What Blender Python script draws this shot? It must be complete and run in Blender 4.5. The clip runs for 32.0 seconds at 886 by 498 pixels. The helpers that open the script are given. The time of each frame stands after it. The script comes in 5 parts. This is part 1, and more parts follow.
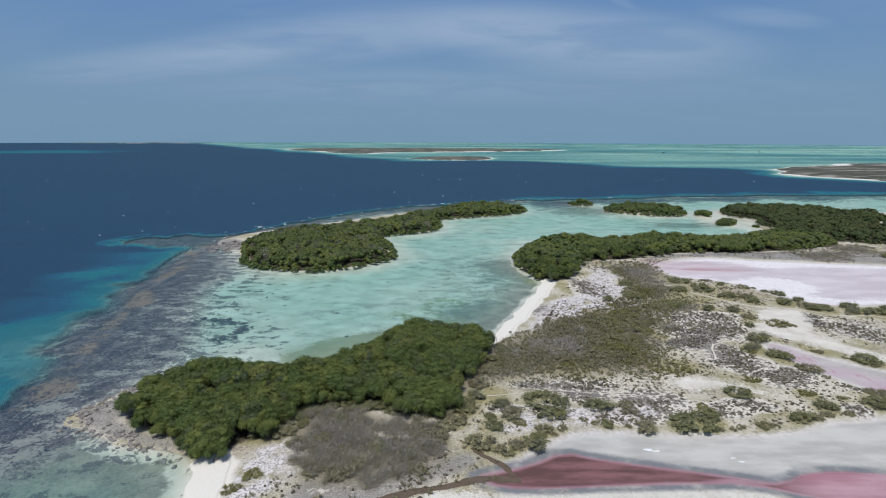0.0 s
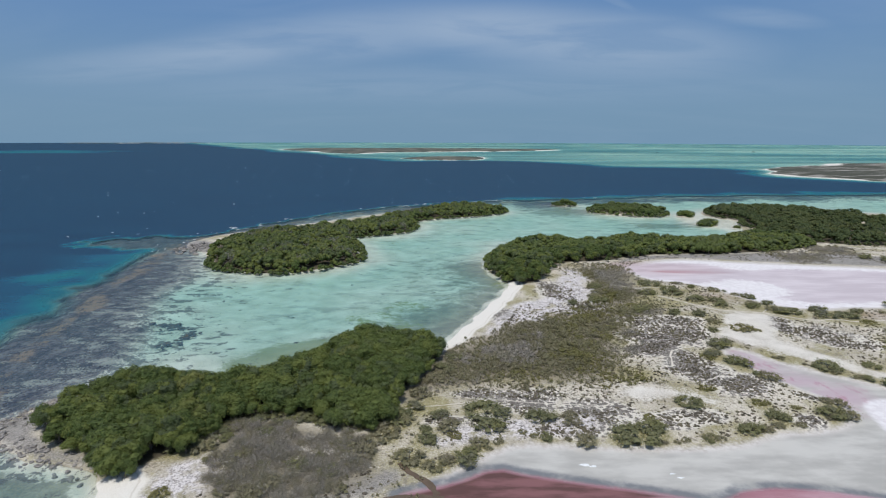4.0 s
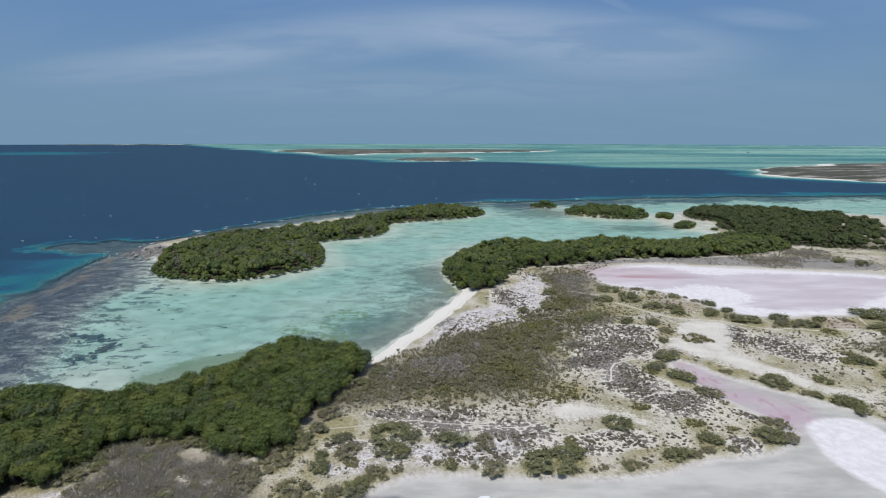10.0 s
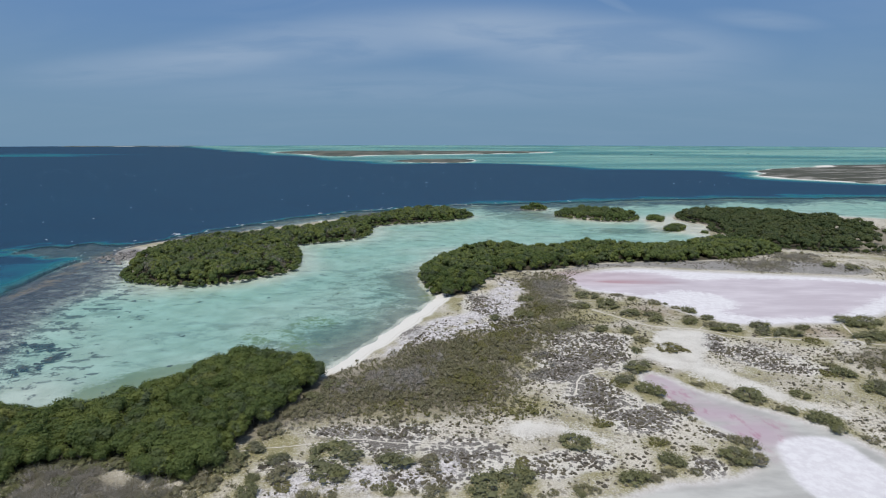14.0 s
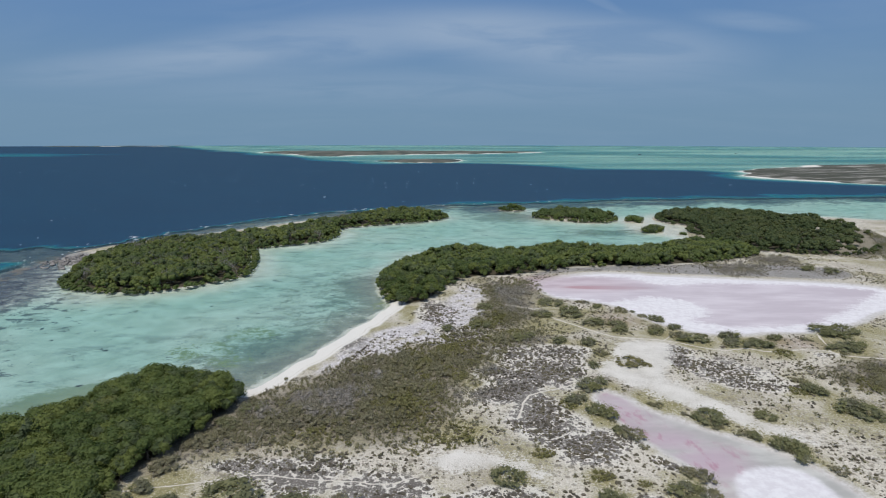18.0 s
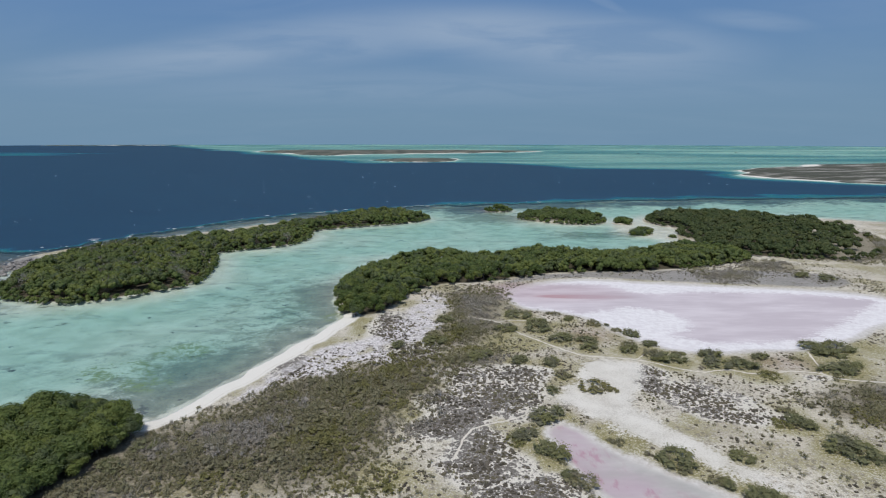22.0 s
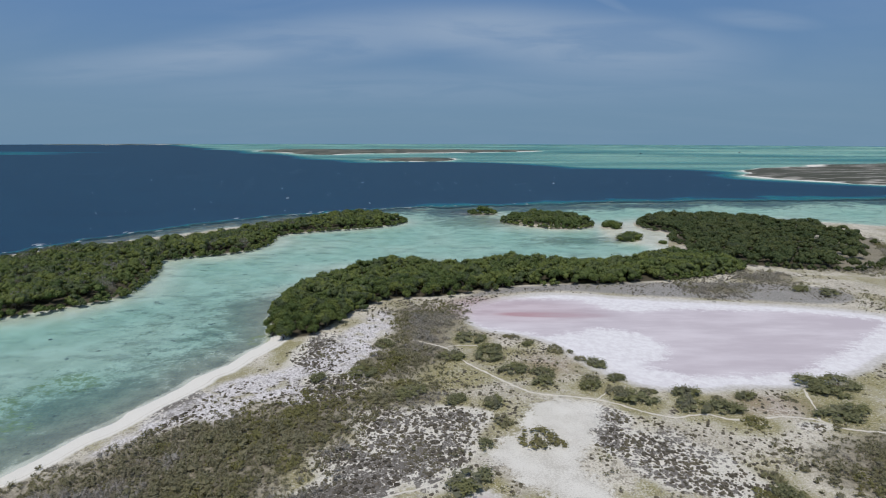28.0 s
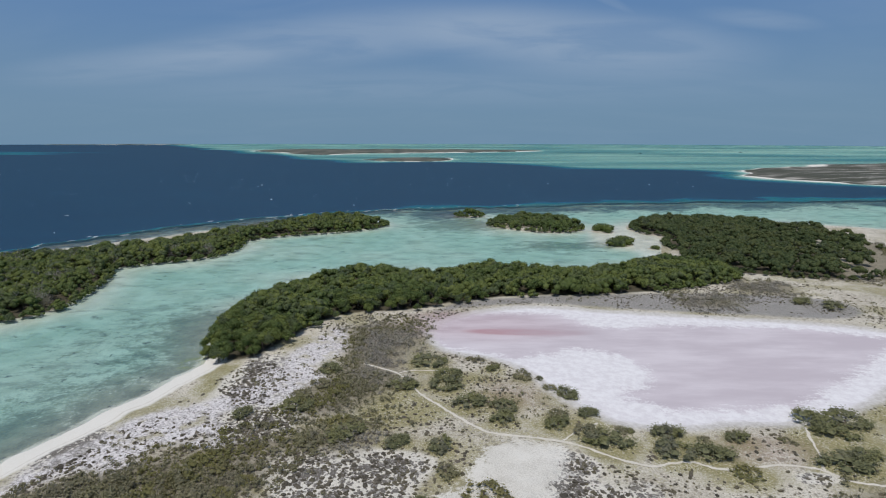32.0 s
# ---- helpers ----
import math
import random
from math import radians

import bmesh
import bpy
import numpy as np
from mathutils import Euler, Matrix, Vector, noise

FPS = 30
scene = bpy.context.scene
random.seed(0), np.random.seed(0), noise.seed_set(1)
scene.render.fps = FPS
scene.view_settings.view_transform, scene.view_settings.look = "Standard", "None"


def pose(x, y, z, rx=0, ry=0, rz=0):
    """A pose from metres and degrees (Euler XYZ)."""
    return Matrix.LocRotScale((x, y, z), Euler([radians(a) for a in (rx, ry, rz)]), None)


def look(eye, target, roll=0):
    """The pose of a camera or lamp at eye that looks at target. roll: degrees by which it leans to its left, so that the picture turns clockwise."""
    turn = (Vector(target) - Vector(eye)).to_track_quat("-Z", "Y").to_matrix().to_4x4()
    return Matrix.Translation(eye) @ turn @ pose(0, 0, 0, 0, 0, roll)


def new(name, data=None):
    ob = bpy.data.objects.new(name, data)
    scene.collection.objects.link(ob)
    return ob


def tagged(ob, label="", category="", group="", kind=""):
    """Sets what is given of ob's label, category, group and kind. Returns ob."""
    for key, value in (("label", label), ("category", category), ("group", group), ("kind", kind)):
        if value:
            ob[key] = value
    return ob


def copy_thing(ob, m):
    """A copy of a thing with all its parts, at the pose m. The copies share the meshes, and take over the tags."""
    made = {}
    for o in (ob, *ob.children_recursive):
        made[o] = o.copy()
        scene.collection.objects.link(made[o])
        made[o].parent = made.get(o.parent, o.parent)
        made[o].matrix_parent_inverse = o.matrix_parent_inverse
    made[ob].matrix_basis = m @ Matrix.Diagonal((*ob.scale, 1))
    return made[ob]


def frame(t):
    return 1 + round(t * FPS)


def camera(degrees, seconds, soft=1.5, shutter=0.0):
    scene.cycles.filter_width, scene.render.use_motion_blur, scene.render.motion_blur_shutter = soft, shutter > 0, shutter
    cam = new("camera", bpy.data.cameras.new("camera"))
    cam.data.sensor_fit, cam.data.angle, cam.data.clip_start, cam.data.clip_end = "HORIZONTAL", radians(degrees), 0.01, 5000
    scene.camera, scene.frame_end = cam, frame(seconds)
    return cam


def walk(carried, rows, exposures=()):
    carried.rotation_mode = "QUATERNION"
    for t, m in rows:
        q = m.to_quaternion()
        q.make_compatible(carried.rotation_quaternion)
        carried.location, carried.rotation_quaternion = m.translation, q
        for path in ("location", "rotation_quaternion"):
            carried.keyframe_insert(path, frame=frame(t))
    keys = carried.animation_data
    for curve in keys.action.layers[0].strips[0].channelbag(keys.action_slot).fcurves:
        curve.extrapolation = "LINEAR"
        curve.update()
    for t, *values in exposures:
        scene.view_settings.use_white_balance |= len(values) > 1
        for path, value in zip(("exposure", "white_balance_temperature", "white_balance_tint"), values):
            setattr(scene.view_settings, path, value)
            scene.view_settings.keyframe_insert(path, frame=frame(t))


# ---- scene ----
# Aerial view of a low coral island: lagoon, mangroves, salt pans. x east, y north, metres.
cam = camera(77.27, 32.0, 1.15)

# seconds, x, y, z, yaw (left), pitch, roll
PATH = [
    (0.0, 0.0, -0.0, 51.405, -0.0, -11.466, 0.171),
    (1.0, 2.802, 0.98, 51.342, -0.113, -11.475, 0.17),
    (2.0, 5.642, 2.073, 51.295, -0.155, -11.487, 0.16),
    (3.0, 8.477, 3.383, 51.286, -0.232, -11.478, 0.166),
    (4.0, 11.351, 4.758, 51.259, -0.303, -11.466, 0.167),
    (5.0, 14.144, 6.172, 51.222, -0.356, -11.444, 0.156),
    (6.0, 17.074, 7.472, 51.158, -0.43, -11.455, 0.138),
    (7.0, 19.942, 8.751, 51.088, -0.428, -11.425, 0.12),
    (8.0, 22.699, 10.214, 51.018, -0.424, -11.383, 0.103),
    (9.0, 25.242, 11.657, 50.952, -0.431, -11.361, 0.076),
    (10.0, 27.743, 13.067, 50.907, -0.412, -11.36, 0.065),
    (11.0, 30.346, 14.547, 50.88, -0.419, -11.342, 0.054),
    (12.0, 32.849, 15.961, 50.841, -0.36, -11.296, 0.043),
    (13.0, 35.056, 17.416, 50.794, -0.24, -11.26, 0.026),
    (14.0, 37.07, 19.131, 50.721, -0.26, -11.204, 0.026),
    (15.0, 39.484, 21.2, 50.562, -0.568, -11.184, 0.016),
    (16.0, 42.271, 23.786, 50.367, -0.888, -11.169, 0.022),
    (17.0, 45.335, 26.783, 50.158, -1.103, -11.191, 0.042),
    (18.0, 48.422, 30.108, 49.947, -1.15, -11.189, 0.058),
    (19.0, 51.74, 33.641, 49.741, -1.224, -11.223, 0.065),
    (20.0, 55.071, 37.184, 49.55, -1.204, -11.19, 0.077),
    (21.0, 58.015, 40.745, 49.37, -1.107, -11.239, 0.068),
    (22.0, 60.828, 44.398, 49.189, -1.049, -11.263, 0.062),
    (23.0, 63.436, 47.799, 49.004, -0.969, -11.33, 0.068),
    (24.0, 66.082, 51.208, 48.843, -0.894, -11.333, 0.086),
    (25.0, 68.715, 54.555, 48.702, -0.793, -11.343, 0.089),
    (26.0, 71.25, 57.83, 48.596, -0.698, -11.349, 0.094),
    (27.0, 73.853, 61.206, 48.523, -0.671, -11.331, 0.106),
    (28.0, 76.426, 64.815, 48.476, -0.641, -11.309, 0.113),
    (29.0, 79.061, 68.569, 48.417, -0.609, -11.332, 0.12),
    (30.0, 81.47, 72.506, 48.332, -0.548, -11.324, 0.101),
    (31.0, 83.965, 76.354, 48.225, -0.544, -11.314, 0.087),
    (32.0, 86.461, 80.038, 48.061, -0.532, -11.318, 0.081)]


def aimed(x, y, z, yaw, pitch, roll):
    a, b = radians(yaw), radians(pitch)
    return look((x, y, z), (x - math.sin(a) * math.cos(b) * 100, y + math.cos(a) * math.cos(b) * 100, z + math.sin(b) * 100), roll)


walk(cam, [(row[0], aimed(*row[1:])) for row in PATH], [(0, 0.06), (16, 0.0), (32, -0.12)])

# ---------------------------------------------------------------- world and sun
SUN_EL, SUN_AZ = 67.0, 200.0        # degrees: height, compass bearing of the sun


def make_world():
    w = bpy.data.worlds.new("sky")
    scene.world = w
    w.use_nodes = True
    nt = w.node_tree
    nt.nodes.clear()
    n, l = nt.nodes.new, nt.links.new
    out, bg = n("ShaderNodeOutputWorld"), n("ShaderNodeBackground")
    sky = n("ShaderNodeTexSky")
    sky.sky_type = "NISHITA"
    sky.sun_disc = False
    sky.sun_elevation, sky.sun_rotation = radians(SUN_EL), radians(SUN_AZ)
    sky.altitude, sky.air_density, sky.dust_density, sky.ozone_density = 0.0, 1.0, 1.6, 2.0
    co, sep = n("ShaderNodeTexCoord"), n("ShaderNodeSeparateXYZ")
    l(co.outputs["Generated"], sep.inputs[0])

    def m(op, a, b):
        k = n("ShaderNodeMath")
        k.operation = op
        for i, v in enumerate((a, b)):
            if isinstance(v, (int, float)):
                k.inputs[i].default_value = v
            else:
                l(v, k.inputs[i])
        return k.outputs[0]

    up = m("ADD", m("MAXIMUM", sep.outputs[2], 0.0), 0.16)
    px, py = m("DIVIDE", sep.outputs[0], up), m("DIVIDE", sep.outputs[1], up)
    comb = n("ShaderNodeCombineXYZ")
    l(m("MULTIPLY", m("ADD", px, 0.35), 0.72), comb.inputs[0])
    l(m("MULTIPLY", py, 1.5), comb.inputs[1])
    big, fine = n("ShaderNodeTexNoise"), n("ShaderNodeTexNoise")
    big.inputs["Scale"].default_value, big.inputs["Detail"].default_value = 0.62, 2.0
    fine.inputs["Scale"].default_value, fine.inputs["Detail"].default_value, fine.inputs["Roughness"].default_value = 1.7, 6.0, 0.56
    fine.inputs["Distortion"].default_value = 0.7
    l(comb.outputs[0], big.inputs["Vector"])
    l(comb.outputs[0], fine.inputs["Vector"])

    def rng(v, a, b, c, d):
        k = n("ShaderNodeMapRange")
        k.interpolation_type = "SMOOTHSTEP"
        l(v, k.inputs[0])
        for i, x in enumerate((a, b, c, d)):
            k.inputs[i + 1].default_value = x
        return k.outputs[0]

    cover = m("MULTIPLY", rng(big.outputs[0], 0.30, 0.60, 0.0, 1.0), rng(fine.outputs[0], 0.30, 0.80, 0.0, 0.5))
    cover = m("MULTIPLY", cover, rng(sep.outputs[2], 0.10, 0.30, 0.12, 0.6))
    # the long veil of thin cloud to the north: soft streaks by bearing and height, frayed by the noise
    north = m("MAXIMUM", sep.outputs[1], 0.08)
    side, high = m("DIVIDE", sep.outputs[0], north), m("DIVIDE", sep.outputs[2], north)
    fray = m("MULTIPLY", m("SUBTRACT", fine.outputs[0], 0.5), 0.9)
    ahead = rng(sep.outputs[1], 0.1, 0.4, 0.0, 1.0)

    def veil(cx, cz, wide, tall, lean, much):
        a = m("DIVIDE", m("SUBTRACT", side, cx), wide)
        b = m("DIVIDE", m("SUBTRACT", m("SUBTRACT", high, cz), m("MULTIPLY", m("SUBTRACT", side, cx), lean)), tall)
        far = m("ADD", m("ADD", m("MULTIPLY", a, a), m("MULTIPLY", b, b)), m("MULTIPLY", fray, 1.6))
        return rng(far, 1.25, -0.25, 0.0, much)

    bands = m("ADD", veil(-0.16, 0.168, 0.40, 0.050, 0.10, 0.50), veil(0.26, 0.160, 0.34, 0.060, -0.06, 0.62))
    bands = m("ADD", bands, m("ADD", veil(-0.50, 0.125, 0.28, 0.034, 0.08, 0.36), veil(0.55, 0.200, 0.12, 0.018, -0.08, 0.32)))
    bands = m("ADD", bands, m("ADD", veil(0.26, 0.243, 0.07, 0.010, -0.45, 0.42), veil(0.02, 0.088, 0.75, 0.040, 0.0, 0.22)))
    bands = m("MULTIPLY", m("MULTIPLY", bands, ahead), rng(fine.outputs[0], 0.30, 0.66, 0.35, 1.15))
    cover = m("MINIMUM", m("ADD", cover, bands), 0.85)
    haze = rng(sep.outputs[2], 0.0, 0.85, 0.96, 0.0)
    mix, mix2, low = n("ShaderNodeMix"), n("ShaderNodeMix"), n("ShaderNodeMix")
    mix.data_type = mix2.data_type = low.data_type = "RGBA"
    l(rng(sep.outputs[2], 0.0, 0.27, 0.0, 1.0), low.inputs[0])
    low.inputs[6].default_value = (1.90, 3.25, 4.75, 1)
    low.inputs[7].default_value = (1.14, 2.50, 5.15, 1)
    l(haze, mix2.inputs[0])
    l(sky.outputs[0], mix2.inputs[6])
    l(low.outputs[2], mix2.inputs[7])
    l(cover, mix.inputs[0])
    l(mix2.outputs[2], mix.inputs[6])
    mix.inputs[7].default_value = (3.9, 5.0, 6.5, 1)
    l(mix.outputs[2], bg.inputs[0])
    bg.inputs[1].default_value = 0.09
    l(bg.outputs[0], out.inputs[0])


make_world()
sun_data = bpy.data.lights.new("sun", "SUN")
sun_data.energy, sun_data.angle, sun_data.color = 2.55, radians(0.6), (1.0, 0.96, 0.9)
sun = new("sun", sun_data)
sun_way = Vector((math.sin(radians(SUN_AZ)) * math.cos(radians(SUN_EL)), math.cos(radians(SUN_AZ)) * math.cos(radians(SUN_EL)), math.sin(radians(SUN_EL))))
sun.matrix_world = look(sun_way * 900, (0, 0, 0))


# ---------------------------------------------------------------- material helpers
class Mat:
    """A node material, with short names for the nodes that are used over and over."""

    def __init__(self, name):
        self.mat = bpy.data.materials.new(name)
        self.mat.use_nodes = True
        self.nt = self.mat.node_tree
        self.nt.nodes.clear()
        self.out = self.nt.nodes.new("ShaderNodeOutputMaterial")
        self.pos = self.nt.nodes.new("ShaderNodeNewGeometry").outputs["Position"]

    def n(self, kind):
        return self.nt.nodes.new("ShaderNode" + kind)

    def put(self, socket, v):
        if isinstance(v, (int, float)):
            socket.default_value = v
        elif isinstance(v, tuple):
            socket.default_value = (*v, 1.0) if len(socket.default_value) == 4 and len(v) == 3 else v
        else:
            self.nt.links.new(v, socket)

    def attr(self, name):
        k = self.n("Attribute")
        k.attribute_name = name
        return k.outputs["Fac"]

    def math(self, op, a, b=0.0):
        k = self.n("Math")
        k.operation = op
        self.put(k.inputs[0], a)
        self.put(k.inputs[1], b)
        return k.outputs[0]

    def noise(self, scale, detail=4.0, rough=0.55, stretch=None, distort=0.0, shift=(0, 0, 0), vec=None):
        k = self.n("TexNoise")
        v = vec or self.pos
        if stretch or shift != (0, 0, 0):
            mp = self.n("Mapping")
            self.put(mp.inputs["Vector"], v)
            mp.inputs["Scale"].default_value = stretch or (1, 1, 1)
            mp.inputs["Location"].default_value = shift
            v = mp.outputs[0]
        self.put(k.inputs["Vector"], v)
        self.put(k.inputs["Scale"], scale)
        self.put(k.inputs["Detail"], detail)
        self.put(k.inputs["Roughness"], rough)
        self.put(k.inputs["Distortion"], distort)
        return k.outputs[0]

    def cells(self, scale, feature="F1", vec=None):
        k = self.n("TexVoronoi")
        k.feature = feature
        self.put(k.inputs["Vector"], vec or self.pos)
        self.put(k.inputs["Scale"], scale)
        return k.outputs[0]

    def step(self, v, lo, hi, a=0.0, b=1.0):
        k = self.n("MapRange")
        k.interpolation_type = "SMOOTHSTEP"
        for i, x in enumerate((v, lo, hi, a, b)):
            self.put(k.inputs[i], x)
        return k.outputs[0]

    def mix(self, f, a, b, blend="MIX"):
        k = self.n("Mix")
        k.data_type, k.blend_type = "RGBA", blend
        self.put(k.inputs[0], f)
        self.put(k.inputs[6], a)
        self.put(k.inputs[7], b)
        return k.outputs[2]

    def bump(self, height, strength, distance):
        k = self.n("Bump")
        k.inputs["Strength"].default_value = strength
        k.inputs["Distance"].default_value = distance
        self.put(k.inputs["Height"], height)
        return k.outputs[0]

    def principled(self, color, rough=0.85, normal=None, spec=0.3):
        k = self.n("BsdfPrincipled")
        self.put(k.inputs["Base Color"], color)
        self.put(k.inputs["Roughness"], rough)
        k.inputs["Specular IOR Level"].default_value = spec
        if normal:
            self.put(k.inputs["Normal"], normal)
        return k.outputs[0]

    def done(self, shader):
        self.nt.links.new(shader, self.out.inputs[0])
        return self.mat

    def rand(self):
        return self.n("ObjectInfo").outputs["Random"]

    def island(self):
        return self.n("NewGeometry").outputs["Random Per Island"]


# ---------------------------------------------------------------- the plan
def rounded(pts, times=2, closed=True):
    """An outline with its corners cut, for shores that curve."""
    p = np.array(pts, float)
    for _ in range(times):
        q = np.roll(p, -1, axis=0)
        cut = np.stack([p * 0.75 + q * 0.25, p * 0.25 + q * 0.75], 1)
        p = cut.reshape(-1, 2) if closed else np.vstack([p[:1], cut[:-1].reshape(-1, 2), p[-1:]])
    return p


PENINSULA = rounded([(-60, 92), (-53, 88), (-46, 86), (-41, 80), (-38, 78), (-35, 80), (-33, 85), (-27, 86), (-28, 92), (-24, 97), (-15, 98),
                     (-9, 94), (-3, 92), (1, 94), (5, 99), (4, 105), (8, 115), (13, 127), (12, 131), (8, 135), (1, 139), (-9, 139), (-15, 130), (-19, 122), (-24, 117),
                     (-30, 113), (-37, 110), (-41, 112), (-45, 116), (-50, 115), (-55, 111), (-59, 104), (-60, 98)], 1)
BELT = rounded([(34, 199), (37, 193), (41, 192), (47, 194), (51, 205), (56, 219), (64, 227), (74, 227), (82, 230), (92, 236), (111, 243), (128, 243), (148, 245),
                (180, 257), (192, 265), (190, 280), (178, 290), (168, 288), (150, 277), (141, 270), (125, 272), (104, 278), (92, 268), (71, 272), (50, 272),
                (38, 250), (31, 233), (31, 214)], 1)
NORTHEAST = rounded([(180, 288), (191, 274), (209, 266), (224, 263), (236, 262), (250, 272), (265, 290), (288, 331), (293, 358), (281, 382), (257, 399), (226, 406), (205, 398),
                     (191, 381), (191, 358), (202, 350), (188, 326), (192, 308)], 1)
WEST = rounded([(-81, 219), (-70, 212), (-53, 207), (-41, 211), (-34, 217), (-22, 227), (-21, 241), (-27, 264), (-34, 280), (-30, 288), (-14, 296), (-4, 304),
                (-1, 326), (-6, 342), (16, 356), (37, 364), (57, 382), (58, 395), (46, 405), (22, 411), (-2, 390), (-24, 352), (-40, 322), (-62, 309), (-84, 296), (-94, 280),
                (-95, 262), (-86, 236)], 1)
ISLET_A = rounded([(97, 424), (106, 418), (115, 423), (114, 429), (106, 433), (98, 430)], 1)
ISLET_B = rounded([(114, 386), (123, 376), (145, 361), (161, 367), (165, 378), (156, 404), (136, 416), (118, 402)], 1)

MAIN_LAND = rounded([(-37, 60), (-38, 76), (-41, 81), (-44, 83), (-53, 85), (-63, 89), (-70, 94), (-68, 99), (-66, 105), (-62, 112), (-55, 114), (-49, 117), (-42, 114), (-37, 112),
                     (-25, 118.5), (-19, 124), (-15, 132), (-9, 141), (1, 140.5), (7, 136.8), (10.3, 134.8), (12.6, 139), (15, 144), (19.5, 152.5), (23.5, 161.5), (28.3, 173), (31.5, 182), (35.3, 192), (34.5, 197),
                     (32.5, 206), (30, 216), (30, 234), (37.5, 251.5), (49.5, 273.5), (71, 273.5), (91, 269.5), (103.5, 279.5), (125.5, 273.5), (141, 271.5), (150, 278.5), (166, 289.5), (177, 293),
                     (186, 324), (198, 349), (189, 358), (189, 382), (204, 401), (226, 408), (262, 401)], 1, False)
MAIN_LAND = np.vstack([MAIN_LAND, rounded([(290, 398), (330, 372), (420, 350), (700, 330), (700, -400), (-30, -400)], 0)])
WEST_LAND = rounded([(-113, 268), (-103, 254), (-94, 249), (-88, 234), (-82, 218.5), (-70, 211.5), (-53, 206.5), (-41, 210.5), (-33.5, 216.5), (-21.5, 227), (-20.5, 241), (-26.5, 264), (-33.5, 280), (-29.5, 287.5), (-13.5, 295),
                     (-3.5, 303.5), (-0.5, 326), (-5, 341.5), (16.5, 355.5), (37.5, 363.5), (58, 381.5), (59, 395), (47, 407), (20, 414), (-8, 400), (-34, 376), (-56, 348), (-80, 324), (-105, 294)], 1)
FAR_RIGHT = rounded([(523, 915), (500, 810), (486, 737), (558, 656), (700, 600), (1300, 700), (1500, 1400), (977, 1179), (806, 1126), (697, 1038), (557, 963)], 1)
FAR_LEFT = rounded([(-662, 2230), (-322, 1740), (-217, 1670), (-160, 1880), (30, 1900), (232, 2000), (474, 2190), (482, 2330), (165, 2440), (-219, 2480), (-570, 2450)], 1)
FAR_COAST = rounded([(-2500, 3750), (-2100, 3900), (-1700, 4150), (-1680, 4330), (-2100, 4150), (-2600, 3950)], 1)
FAR_BAR = rounded([(-1105, 1884), (-1050, 1878), (-1005, 1890), (-1050, 1902)], 1)
FAR_SMALL = rounded([(-100, 1364), (-31, 1275), (56, 1235), (116, 1340), (130, 1440), (53, 1470), (-7, 1470)], 1)

SHELF = np.vstack([[(-60, -400), (-82, 60)], rounded([(-86, 99), (-85, 106), (-90, 121), (-96, 144), (-100, 165), (-108, 192), (-109, 209), (-112, 232), (-118, 262), (-110, 300), (-84, 340), (-42, 394), (20, 440), (60, 452), (132, 474), (275, 500),
                 (467, 520)], 1, False), [(800, 560), (900, -400)]])
BANK = np.array([(-2300, 5200), (-1750, 3900), (-900, 2500), (-420, 1750), (-79, 1230), (161, 1150), (281, 965), (440, 905), (500, 700), (600, 590), (900, 560), (1400, 600), (5200, 800), (5200, 5200)], float)
REEF = rounded([(-110, 60), (-86, 60), (-62, 86), (-70, 97), (-67, 108), (-63, 121), (-64, 136), (-72, 152), (-78, 165), (-82, 185), (-80, 205), (-95, 240), (-118, 262), (-130, 200), (-112, 140)], 1)
PAN = rounded([(85, 213), (91, 222), (99, 228), (111, 232), (121, 231), (132, 227.5), (150, 224), (165, 221), (180, 218), (193, 214.5), (203, 207), (201, 193), (184, 186), (176, 182), (168, 176), (159, 171), (154, 168),
               (146, 166.5), (136, 167.5), (131, 166), (124.5, 165.5), (118, 167), (115, 170), (112, 174), (109, 180), (107, 186), (104, 192), (98, 196.5), (91.6, 198.5), (87, 202)], 1)
PINK = rounded([(85, 212), (91, 221), (99, 227), (107, 227), (118.5, 227), (122.5, 223), (124, 217), (131, 215), (147, 217.5), (162.5, 216), (177, 214.5), (190, 211), (198, 206), (191, 200), (183, 195), (172, 186), (159, 177), (150, 172.5),
                (138, 171.5), (132, 171), (126, 172.5), (121, 178.4), (128.7, 182), (130.5, 188), (129, 196), (121, 201.5), (111, 198.5), (104, 194.5), (98, 198), (91.6, 200), (87.5, 203)], 1)
POND = rounded([(9, 77), (14, 81), (20, 86), (25, 89), (36, 88), (50, 87), (62, 88), (70, 92), (80, 93), (86, 95.5), (89, 100), (89.8, 105), (86.4, 111), (83.6, 116), (81.5, 124), (80.5, 132), (84, 132.5), (88.6, 124), (95.8, 117),
                (101, 112.5), (105, 109), (107.8, 103), (109.5, 96), (112, 88), (110, 70), (90, 66), (70, 70), (54, 71.5), (46, 75), (36, 75), (27, 74.5), (18, 74), (8, 73.5)], 1)
SALT = rounded([(92, 100.5), (94.2, 105), (98.5, 106.7), (103.5, 106.8), (105.8, 104.2), (106.2, 100), (106.6, 92), (104, 80), (94, 82), (90, 92)], 1)
RED = rounded([(5, 75.5), (8, 77), (14, 79.2), (20, 83), (25, 81), (33, 79), (41, 77.2), (47, 75.6), (51, 74.5), (58, 78), (70, 77), (84, 72), (70, 68), (54, 71.5), (46, 75), (36, 74.8), (27, 74.3), (18, 73.6), (9, 73.6)], 1)
